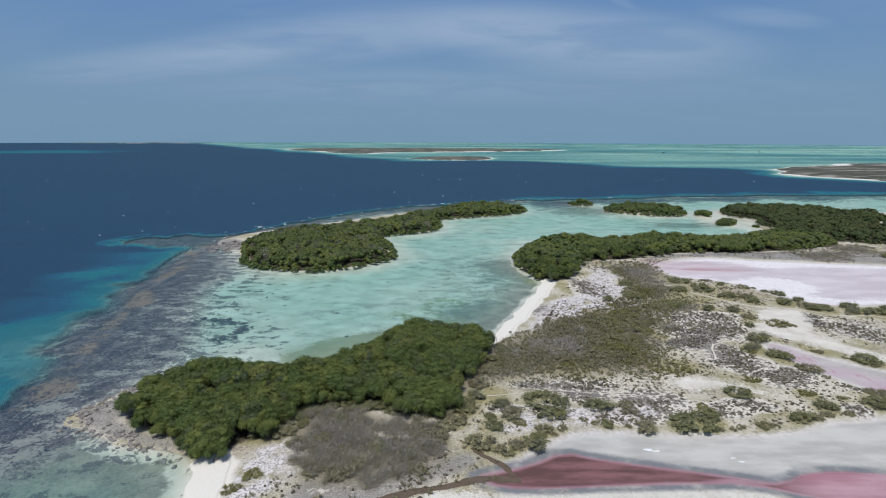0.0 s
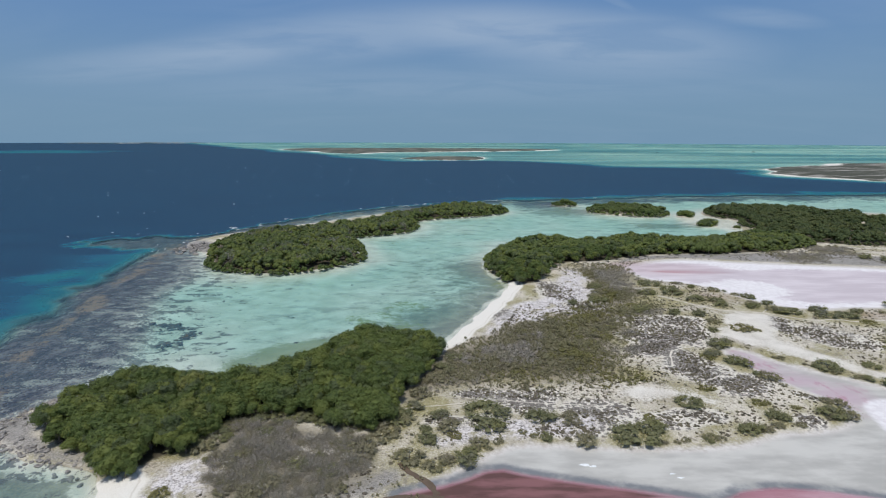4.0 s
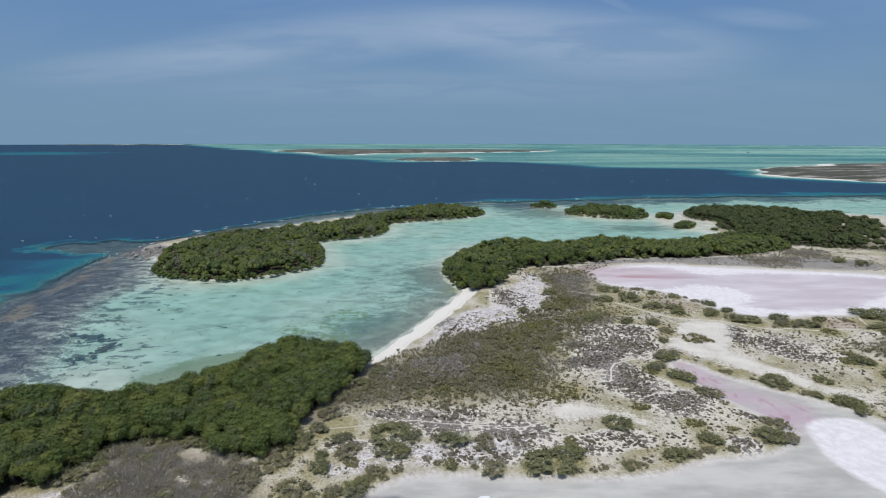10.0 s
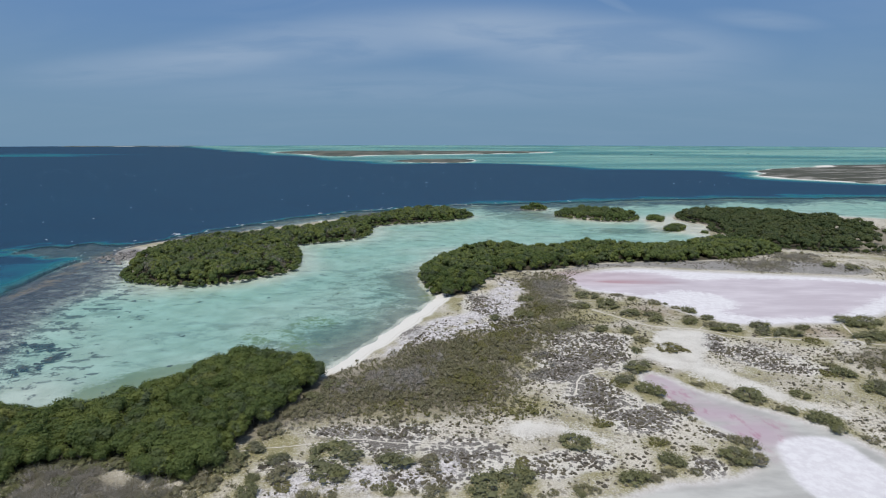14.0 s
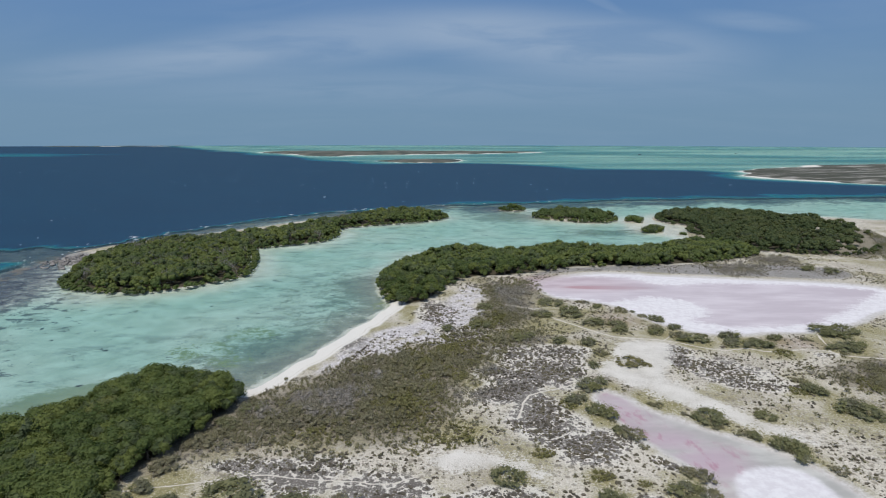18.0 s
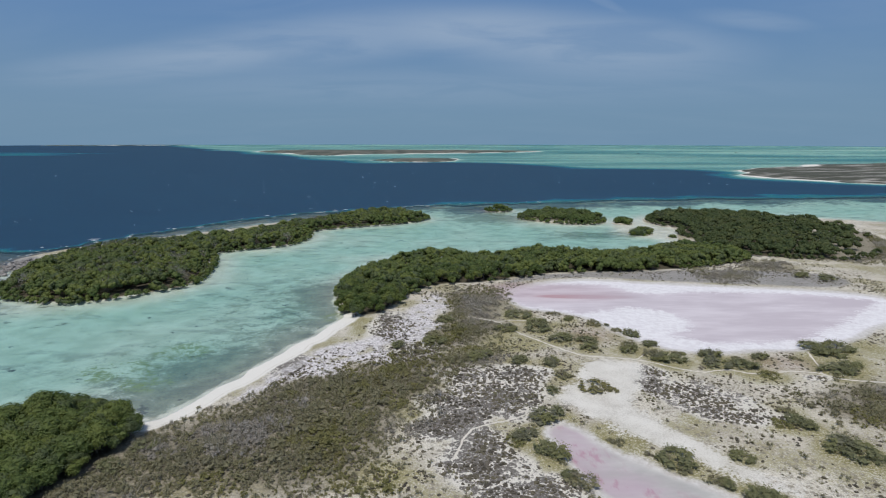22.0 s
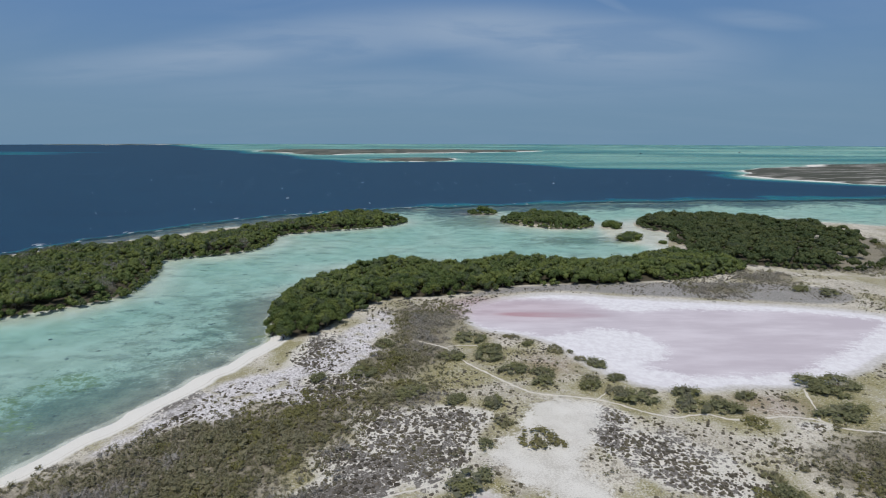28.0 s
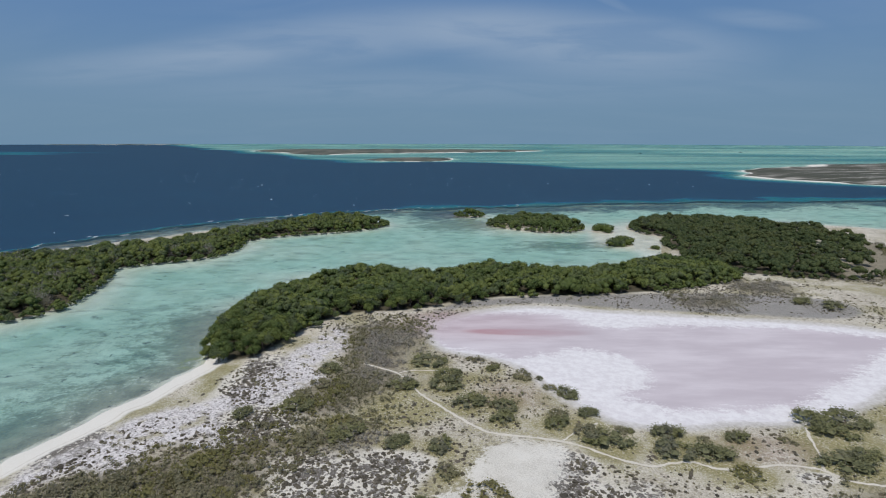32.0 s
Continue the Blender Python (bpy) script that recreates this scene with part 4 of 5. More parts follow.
    tagged(new("ground", me), "pale coral sand, scrubby soil, salt pans and shallow sea bed", "ground", kind="structure")


def build_water():
    x, y, quads = sheet(ring_steps(2.6, 55, 420, 1.026), angle_steps(0.62))
    land = land_by(x, y)
    z = relief(x, y, land)
    me = mesh_from("water", np.stack([x, y, 0 * x], 1), quads, smooth=True)
    give(me, "depth", np.maximum(-z, 0.0))
    me.materials.append(WATER)
    tagged(new("water", me), "clear lagoon and deep blue sea with small ripples", "sea", kind="structure")


build_ground()
build_water()


# ---------------------------------------------------------------- plant shapes
def ball(cx, cy, cz, rx, ry, rz, rng, sides=7, rows=4, rough=0.12):
    """A lumpy ball: verts and quads."""
    v, q = [], []
    for i in range(rows + 1):
        a = math.pi * i / rows
        for j in range(sides):
            b = 2 * math.pi * j / sides
            k = 1 + rng.uniform(-rough, rough)
            v.append((cx + rx * k * math.sin(a) * math.cos(b), cy + ry * k * math.sin(a) * math.sin(b), cz + rz * k * math.cos(a)))
    for i in range(rows):
        for j in range(sides):
            q.append((i * sides + j, (i + 1) * sides + j, (i + 1) * sides + (j + 1) % sides, i * sides + (j + 1) % sides))
    return np.array(v), np.array(q)


def join(parts):
    vs, qs, n = [], [], 0
    for v, q in parts:
        vs.append(v)
        qs.append(q + n)
        n += len(v)
    return np.vstack(vs), np.vstack(qs)


def cards(pos, nrm, size, rng, aspect=0.62):
    """A leaf spray at each place: a small pointed quad facing along nrm, turned at random."""
    n = len(pos)
    nrm = nrm / (np.linalg.norm(nrm, axis=1, keepdims=True) + 1e-9)
    ref = rng.normal(size=(n, 3))
    u = np.cross(nrm, ref)
    u /= np.linalg.norm(u, axis=1, keepdims=True) + 1e-9
    w = np.cross(nrm, u)
    s = size * rng.uniform(0.6, 1.35, (n, 1))
    lift = nrm * s * rng.uniform(-0.25, 0.25, (n, 1))
    v = np.stack([pos - u * s * 0.5, pos - w * s * aspect * 0.5 + lift, pos + u * s * 0.5, pos + w * s * aspect * 0.5 + lift], 1).reshape(-1, 3)
    return v, np.arange(4 * n).reshape(-1, 4)


def crown_shape(seed, radius, base, top, lobes, leaves, size, sides=6, rows=3, droop=0.8, heart=0.80, girth=(0.30, 0.50)):
    """A rounded, broken crown of lobes, each covered with leaf sprays round a dense heart."""
    rng = np.random.default_rng(seed)
    c, r = [], []
    for i in range(lobes):
        a, d = rng.uniform(0, 2 * math.pi), radius * 0.72 * math.sqrt(rng.uniform(0, 1))
        lr = radius * rng.uniform(*girth)
        hi = top - lr * 0.8 - (top - base) * droop * (d / radius) ** 2 * rng.uniform(0.7, 1.4)
        c.append((d * math.cos(a), d * math.sin(a), max(hi, base + lr * 0.4)))
        r.append(lr)
    c, r = np.array(c), np.array(r)
    parts = [ball(*c[i], r[i] * heart, r[i] * heart, r[i] * heart * 0.82, rng, sides, rows) for i in range(lobes)]
    k = rng.choice(lobes, leaves * 2, p=r ** 2 / (r ** 2).sum())
    d = rng.normal(size=(leaves * 2, 3))
    d[:, 2] = d[:, 2] * 0.9 + 0.25
    d /= np.linalg.norm(d, axis=1, keepdims=True)
    p = c[k] + d * r[k, None] * np.array([1, 1, 0.84]) * rng.uniform(0.82, 1.10, (leaves * 2, 1))
    gap = (np.linalg.norm((p[:, None] - c[None]) / r[None, :, None], axis=2) + (np.arange(lobes)[None] == k[:, None]) * 9).min(1)
    keep = np.where((gap > 0.80) & (p[:, 2] > base * 0.5))[0][:leaves]
    nrm = d[keep] * 0.9 + (0, 0, 0.40) + rng.normal(size=(len(keep), 3)) * 0.34
    parts.append(cards(p[keep], nrm, size, rng))
    return join(parts)


def bush_shape(seed, leaves, height=0.72, k=16, size=0.15, sides=5, rows=3, fat=1.0):
    """A loose, uneven bush of unit radius: many small tufts on spreading stems."""
    rng = np.random.default_rng(seed)
    a, d = rng.uniform(0, 6.28, k), np.sqrt(rng.uniform(0, 1, k)) * 0.85
    squash = rng.uniform(0.65, 1.0)
    c = np.stack([d * np.cos(a), d * np.sin(a) * squash, height * (0.70 - 0.52 * d ** 2) * rng.uniform(0.7, 1.12, k)], 1)
    r = rng.uniform(0.16, 0.36, k) * fat
    parts = [ball(*c[i], r[i] * 0.6, r[i] * 0.6, r[i] * 0.5, rng, sides, rows) for i in range(k)]
    pick = rng.integers(0, k, leaves)
    w = rng.normal(size=(leaves, 3)) + (0, 0, 0.3)
    w /= np.linalg.norm(w, axis=1, keepdims=True)
    pos = c[pick] + w * r[pick, None] * rng.uniform(0.6, 1.25, (leaves, 1))
    pos[:, 2] = np.maximum(pos[:, 2], 0.02)
    parts.append(cards(pos, w * 0.7 + (0, 0, 0.6) + rng.normal(size=(leaves, 3)) * 0.38, size, rng))
    return join(parts)


def stick(a, b, ra, rb, sides=5):
    a, b = np.array(a, float), np.array(b, float)
    w = (b - a) / np.linalg.norm(b - a)
    u = np.cross(w, (0.3, 0.9, 0.1))
    u /= np.linalg.norm(u)
    t = np.cross(w, u)
    v = [p + (u * math.cos(k) + t * math.sin(k)) * r for p, r in ((a, ra), (b, rb)) for k in np.arange(sides) * 2 * math.pi / sides]
    return np.array(v), np.array([(i, (i + 1) % sides, sides + (i + 1) % sides, sides + i) for i in range(sides)])


def trunk_shape(seed, height, spread):
    rng = np.random.default_rng(seed)
    fork = np.array([rng.uniform(-0.2, 0.2), rng.uniform(-0.2, 0.2), height * 0.38])
    parts = [stick((0, 0, -0.3), fork, 0.17, 0.12)]
    for i in range(4):
        a = i * 1.57 + rng.uniform(-0.4, 0.4)
        end = (spread * 0.5 * math.cos(a), spread * 0.5 * math.sin(a), height * rng.uniform(0.66, 0.82))
        parts.append(stick(fork, end, 0.09, 0.035, 4))
    return join(parts)


def roots_shape(seed):
    rng = np.random.default_rng(seed)
    parts = []
    for i in range(6):
        a = i * 1.05 + rng.uniform(-0.3, 0.3)
        parts.append(stick((0, 0, rng.uniform(0.7, 1.3)), (1.1 * math.cos(a), 1.1 * math.sin(a), -0.3), 0.05, 0.04, 4))
    return join(parts)


def twig_shape(seed, leaves, n=190, thick=1.0):
    """A bare, twiggy shrub of unit radius with a few small leaves left."""
    rng = np.random.default_rng(seed)
    root = rng.normal(size=(n, 3)) * (0.18, 0.18, 0)
    d = rng.normal(size=(n, 3)) * (1, 1, 0.55) + (0, 0, 0.75)
    d /= np.linalg.norm(d, axis=1, keepdims=True)
    d[:, 2] = np.abs(d[:, 2])
    lo, hi = rng.uniform(0.15, 0.55, (n, 1)), rng.uniform(0.75, 1.1, (n, 1))
    side = np.cross(d, rng.normal(size=(n, 3)))
    side /= np.linalg.norm(side, axis=1, keepdims=True)
    w = rng.uniform(0.010, 0.020, (n, 1)) * thick
    bend = rng.normal(size=(n, 3)) * 0.18
    a, b = root + d * lo, root + d * hi + bend
    v = np.stack([a - side * w, a + side * w, b + side * w * 0.4, b - side * w * 0.4], 1).reshape(-1, 3)
    parts = [(v * (1, 1, 0.8), np.arange(4 * n).reshape(-1, 4))]
    p = rng.normal(size=(leaves, 3)) + (0, 0, 0.35)
    p /= np.linalg.norm(p, axis=1, keepdims=True)
    p[:, 2] = np.abs(p[:, 2])
    parts.append(cards(p * rng.uniform(0.55, 1.0, (leaves, 1)) * (1, 1, 0.75) + (0, 0, 0.05), p + rng.normal(size=(leaves, 3)) * 0.7, 0.16, rng))
    return join(parts)


def stone_shape(seed):
    rng = np.random.default_rng(seed)
    v, q = ball(0, 0, 0.25, rng.uniform(0.8, 1.1), rng.uniform(0.6, 0.9), rng.uniform(0.4, 0.6), rng, 6, 3, 0.22)
    return v, q


def tuft_shape(seed):
    rng = np.random.default_rng(seed)
    v, q = ball(0, 0, 0.0, 1.0, 0.75, 0.5, rng, 6, 4, 0.3)
    return v[:18], q[:12]


def part(name, me, parent, label=""):
    ob = new(name, me)
    ob.parent = parent
    return tagged(ob, label)


def mesh_of(name, shape, material, smooth=False):
    me = mesh_from(name, *shape, smooth=smooth)
    me.materials.append(material)
    return me


def height_at(pts):
    p = np.asarray(pts, float)
    return relief(p[:, 0], p[:, 1], land_by(p[:, 0], p[:, 1]))


def scattered(poly, gap, seed, margin=0.0):
    """Uneven places inside an outline, about gap metres apart."""
    rng = np.random.default_rng(seed)
    lo, hi = poly.min(0), poly.max(0)
    gx, gy = np.meshgrid(np.arange(lo[0], hi[0], gap), np.arange(lo[1], hi[1], gap * 0.87))
    gx = gx + (np.arange(gx.shape[0]) % 2)[:, None] * gap / 2
    p = np.stack([gx.ravel(), gy.ravel()], 1) + rng.uniform(-0.36, 0.36, (gx.size, 2)) * gap
    return p[inside_by(poly, p[:, 0], p[:, 1]) > margin]


def spread_copies(shapes, places, turns, scales, picks):
    """Many plants in one mesh."""
    parts = []
    for (x, y, z), a, s, k in zip(places, turns, scales, picks):
        v, q = shapes[k]
        c, d = math.cos(a) * s, math.sin(a) * s
        parts.append((np.stack([x + v[:, 0] * c - v[:, 1] * d, y + v[:, 0] * d + v[:, 1] * c, z + v[:, 2] * s], 1), q))
    return join(parts)



def ribbon(name, pts, width, material, seed, label, category):
    """A worn strip that follows the ground."""
    rng = random.Random(seed)
    line = rounded(pts, 2, False)
    run = []
    for a, b in zip(line, line[1:]):
        k = max(1, int(np.hypot(*(b - a)) / 0.7))
        run += [a + (b - a) * i / k for i in range(k)]
    run = np.array(run + [line[-1]])
    side = np.gradient(run, axis=0)
    side = np.stack([-side[:, 1], side[:, 0]], 1) / np.linalg.norm(side, axis=1, keepdims=True)
    wob = np.array([rng.uniform(0.7, 1.3) for _ in run])[:, None] * width / 2
    shift = np.array([rng.uniform(-0.12, 0.12) for _ in run])[:, None]
    a, b = run + side * (shift + wob), run + side * (shift - wob)
    both = np.stack([a, b], 1).reshape(-1, 2)
    v = np.column_stack([both, height_at(both) + 0.045])
    q = np.array([(2 * i, 2 * i + 1, 2 * i + 3, 2 * i + 2) for i in range(len(run) - 1)])
    return tagged(new(name, mesh_of(name, (v, q), material, True)), label, category, kind="structure")


for i, p in enumerate(PATHS):
    ribbon("footpath", p, (0.52, 0.38, 0.36, 0.26, 0.34, 0.34)[i], PATHSAND, 70 + i, "narrow trodden footpath of pale sand", "path")
ribbon("creek", [(5, 84), (7, 81), (10, 79), (11, 76.5)], 1.0, BROWNWATER, 80, "narrow muddy brown creek draining the pond", "creek")
ribbon("creek", [(12, 75.5), (7, 75.7), (3, 74.2), (-1, 72.8), (-5, 72), (-9, 70)], 1.5, BROWNWATER, 81, "narrow muddy brown creek draining the pond", "creek")

# ---------------------------------------------------------------- mangroves
NEAR_CROWNS = [mesh_of("crown", crown_shape(100 + i, 2.9, 0.1, 4.7 + 0.25 * (i % 3), 16 + i % 4, 1060, 0.33, droop=0.66), MANGROVE) for i in range(6)]
TRUNKS = [mesh_of("trunk", trunk_shape(200 + i, 4.6, 3.4), BARK) for i in range(3)]
ROOTS = [mesh_of("root_cage", roots_shape(300 + i), BARK) for i in range(2)]
FAR_CROWNS = [crown_shape(400 + i, 3.6, 0.0, 4.7, 14, 190, 0.47, 5, 3, 0.58, 0.82, (0.24, 0.44)) for i in range(6)]
EDGE_CROWNS = [crown_shape(430 + i, 2.7, 0.0, 3.3, 11, 130, 0.42, 5, 3, 0.8, 0.84, (0.26, 0.44)) for i in range(4)]


def mangrove_tree(i):
    tree = new("mangrove_tree")
    part("crown", NEAR_CROWNS[i], tree)
    part("trunk", TRUNKS[i % 3], tree)
    part("root_cage", ROOTS[i % 2], tree)
    return tagged(tree, "dense green mangrove tree with a rounded glossy crown", "tree", "mangroves on the shore")


MODELS = [mangrove_tree(i) for i in range(6)]
used = set()


def plant_tree(x, y, z, k, turn, s):
    m = Matrix.Translation((x, y, z)) @ Matrix.Rotation(turn, 4, "Z")
    if k not in used:
        used.add(k)
        MODELS[k].matrix_basis = m
        MODELS[k].scale = (s, s, s)
        return MODELS[k]
    tree = copy_thing(MODELS[k], m)
    tree.scale = (s, s, s)
    return tree


def plant_forest(poly, gap, seed, limit=None):
    """Trees as things; with a limit, those north of it are left to the joined forest."""
    rng = random.Random(seed)
    pts = scattered(poly, gap, seed, 0.5 if limit is None else -0.7)
    rim = inside_by(poly, pts[:, 0], pts[:, 1])
    for (x, y), z, d in zip(pts, height_at(pts), rim):
        if limit is None or y < limit(x):
            s = min(1.0, 0.60 + d * 0.12) * rng.uniform(0.76, 1.18)
            plant_tree(x, y, max(z, -0.1), rng.randrange(6), rng.uniform(0, 6.28), s)


def far_forest(name, poly, gap, seed, label, keep=None, leaves=None):
    rng = np.random.default_rng(seed)
    edge = []
    for a, b in zip(poly, np.roll(poly, -1, axis=0)):
        k = max(1, int(np.hypot(*(b - a)) / 2.5))
        edge += [a + (b - a) * (i + rng.uniform(-0.3, 0.3)) / k for i in range(k)]
    pts = np.vstack([scattered(poly, gap, seed, 2.0), np.array(edge) + rng.normal(size=(len(edge), 2)) * 0.35])
    if keep:
        pts = pts[[keep(x, y) for x, y in pts]]
    d = inside_by(poly, pts[:, 0], pts[:, 1])
    s = np.minimum(1.0, 0.76 + np.maximum(d, 0) * 0.06) * rng.uniform(0.74, 1.18, len(pts)) * (0.78 + 0.42 * lumps(pts[:, 0], pts[:, 1], 26, 33))
    shapes = FAR_CROWNS + EDGE_CROWNS
    pick = np.where(d < 3.0, rng.integers(6, 10, len(pts)), rng.integers(0, 6, len(pts)))
    places = np.column_stack([pts, np.maximum(height_at(pts), -0.15)])
    me = mesh_of(name, spread_copies(shapes, places, rng.uniform(0, 6.28, len(pts)), s, pick), leaves or MANGROVE, True)
    return tagged(new(name, me), label, "mangroves", kind="stuff")


def belt_limit(x):
    return 214 if x < 56 else 236 + (x - 64) * 0.13


plant_forest(PENINSULA, 3.25, 1)
plant_forest(BELT, 3.9, 2, belt_limit)
far_forest("mangrove_belt", BELT, 3.9, 3, "continuous belt of dense dark green mangroves along the lagoon", lambda x, y: y >= belt_limit(x))
far_forest("mangrove_woodland", NORTHEAST, 4.9, 4, "wide dark green mangrove woodland behind the salt pan", lambda x, y: x < 248 + 26 * math.sin(x * 1.7 + y * 2.3) + (y - 300) * 0.45, DARK_MANGROVE)
far_forest("mangrove_island", WEST, 4.8, 5, "mangrove-covered island between the lagoon and the open sea")
far_forest("mangrove_islet", ISLET_A, 3.8, 6, "small round mangrove islet in the shallows")
far_forest("mangrove_islet", ISLET_B, 3.8, 7, "long low mangrove islet in the shallows")
ISLET_BUSH = [mesh_of("foliage", crown_shape(560 + i, 1.0, 0.0, 0.80, 18, 620, 0.17, droop=0.34), MANGROVE) for i in range(2)]


def islet_bush(x, y, r, i):
    ob = new("mangrove_bush")
    part("foliage", ISLET_BUSH[i], ob)
    part("root_cage", ROOTS[0], ob).scale = (0.3, 0.3, 0.22)
    ob.location, ob.scale = (x, y, 0.0), (r, r, r * 0.95)
    return tagged(ob, "round mangrove bush standing alone on a sandy shoal", "bush", "bushes on the shoal")


for x, y, r, i in ((173, 366, 5.6, 0), (168.5, 329, 4.6, 1), (172.5, 332, 4.9, 0), (183, 320.5, 2.0, 1)):
    islet_bush(x, y, r, i)
YELLOWISH = leaf_material("yellow_green_leaves", (0.125, 0.155, 0.045), (0.21, 0.24, 0.075), (0.25, 0.26, 0.085), cool=(0.15, 0.17, 0.07))
PALE_CROWN = mesh_of("crown", crown_shape(170, 2.7, 0.1, 4.4, 17, 1060, 0.33, droop=0.66), YELLOWISH)
for x, y, s in ((-33.2, 95.0, 1.22), (-36.4, 105.0, 1.36), (-30.4, 92.3, 1.0), (-8.0, 120.0, 1.3), (-52.0, 96.0, 1.25)):
    tree = new("mangrove_tree")
    part("crown", PALE_CROWN, tree, "yellow-green leaves")
    part("trunk", TRUNKS[0], tree)
    part("root_cage", ROOTS[0], tree)
    tree.location, tree.scale, tree.rotation_euler = (x, y, 0.5), (s, s, s * 1.02), (0, 0, x)
    tagged(tree, "paler yellow-green mangrove tree among darker crowns", "tree", "mangroves on the shore")
for k in range(6):
    if k not in used:
        plant_tree(-20 + k, 108, 0.4, k, 0.0, 1.0)

# ---------------------------------------------------------------- bushes and dry scrub
BUSH_MESHES = [mesh_of("foliage", bush_shape(500 + i, 720, 0.74, 24, 0.10, 4, 2, 1.08), (BUSH, GREYGREEN)[i % 2]) for i in range(6)]
LOW_MESHES = [mesh_of("foliage", bush_shape(520 + i, 460, 0.38, 34, 0.11, 4, 2, 0.72), OLIVE) for i in range(2)]
STEM = mesh_of("stem", stick((0, 0, -0.15), (0.06, 0.04, 0.42), 0.05, 0.02, 5), BARK)


def bush(x, y, r, foliage, label, group, z, turn):
    ob = new("bush")
    part("foliage", foliage, ob)
    part("stem", STEM, ob)
    ob.location, ob.rotation_euler, ob.scale = (x, y, z), (0, 0, turn), (r * 1.12, r * 1.12, min(r, 3.0) * 0.78)
    return tagged(ob, label, "bush", group)


def plant_bushes():
    rng = random.Random(8)
    for lst, meshes, label, group in ((BUSHES, BUSH_MESHES, "rounded dark green bush on pale sandy soil", "bushes on the flats"),
                                      (LOW, LOW_MESHES, "low olive green bush spreading over the sand", "low bushes on the flats")):
        for (x, y, r), z in zip(lst, height_at([b[:2] for b in lst])):
            if inside_by(POND, np.array([x]), np.array([y]))[0] > -0.3:
                continue
            bush(x, y, r, rng.choice(meshes[::2] if r > 2.5 else meshes), label, group, z, rng.uniform(0, 6.28))


plant_bushes()
def open_ground(p):
    """How open the flats are at each place: away from woods, pans, paths, beach."""
    x, y = p[:, 0], p[:, 1]
    d = -np.maximum.reduce([inside_by(q, x, y) for q in (PENINSULA, BELT, NORTHEAST, PAN, POND)])
    d = np.minimum(d, -np.maximum.reduce([inside_by(q, x, y) for q in SANDS]))
    d = np.minimum(d, np.minimum.reduce([line_by(q, x, y) for q in PATHS]) - 0.9)
    return np.minimum(d, land_by(x, y) - 5.2)


TWIGS = [twig_shape(600 + i, 40 + 20 * (i % 3), 400, 0.62) for i in range(6)]
TWIG_MESHES = [mesh_of("branches", t, DRY) for t in TWIGS]


def plant_scrub():
    rng = random.Random(9)
    pts = scattered(THICKETS[0], 1.9, 21, -2.0)
    x, y = pts[:, 0], pts[:, 1]
    d = inside_by(THICKETS[0], x, y) + (lumps(x, y, 7, 65) - 0.5) * 7 + (lumps(x, y, 3, 66) - 0.55) * 5
    for (x, y), z, k in zip(pts, height_at(pts), d):
        if k < 1.6:
            continue
        ob = new("dry_shrub", TWIG_MESHES[rng.randrange(6)])
        s = rng.uniform(1.1, 2.1)
        ob.location, ob.rotation_euler, ob.scale = (x, y, z), (0, 0, rng.uniform(0, 6.28)), (s, s, s * rng.uniform(0.9, 1.2))
        tagged(ob, "leafless grey-brown twiggy shrub in dry thicket", "shrub", "dry shrubs in the thicket")
    nrng = np.random.default_rng(22)
    pts = np.vstack([scattered(np.array([(0, 88), (95, 88), (165, 118), (250, 235), (300, 290), (300, 350), (262, 340), (200, 275), (150, 250), (60, 240), (0, 130)], float), 1.38, 22)])
    x, y = pts[:, 0], pts[:, 1]
    d = np.maximum.reduce([inside_by(q, x, y) - 0.5 for q in THICKETS[1:]]) + 2.6 + (lumps(x, y, 9, 61) - 0.5) * 10 + (lumps(x, y, 3.5, 62) - 0.5) * 5
    d = np.minimum(np.minimum(d, open_ground(pts) * 4), 1.0 - 2 * inside_by(STRIP, x, y) + (lumps(x, y, 4, 67) - 0.5) * 5)
    pts = pts[nrng.uniform(size=len(pts)) < ease(d, -4, 4) * np.where(pts[:, 1] > 225, 0.8, 1.0)]
    x, y = pts[:, 0], pts[:, 1]
    deep = ease(np.maximum.reduce([inside_by(q, x, y) for q in THICKETS[1:]]), 0, 8)
    leafy = lumps(x, y, 15, 63) * 0.7 + lumps(x, y, 6, 64) * 0.3 + nrng.uniform(-0.10, 0.10, len(pts))
    soft = [bush_shape(540 + i, 100, 0.60, 7, 0.16, 4, 2, 1.2) for i in range(6)]
    bare = [join([bush_shape(570 + i, 70, 0.55, 6, 0.15, 4, 2, 1.15), twig_shape(640 + i, 10, 26, 1.7)]) for i in range(5)]
    for name, shapes, mat, pick, label in (("dry_scrub", bare, DRY, leafy < 0.45, "dense low grey-brown scrub behind the beach"),
                                           ("grey_green_scrub", soft + bare[:2], GREYGREEN, (leafy >= 0.45) & (leafy < 0.74), "dusty grey-green low scrub behind the beach"),
                                           ("olive_scrub", soft, OLIVE, leafy >= 0.74, "yellow-olive low bushes in the scrub")):
        q = pts[pick]
        n = len(q)
        grow = 0.85 + 0.65 * deep[pick]
        places = np.column_stack([q, height_at(q)])
        me = mesh_of(name, spread_copies(shapes, places, nrng.uniform(0, 6.28, n), (0.62 + 1.0 * nrng.uniform(size=n) ** 2.2) * grow * (0.85 + 0.4 * lumps(q[:, 0], q[:, 1], 7, 68)), nrng.integers(0, len(shapes), n)), mat)
        tagged(new(name, me), label, "scrub", kind="stuff")


plant_scrub()


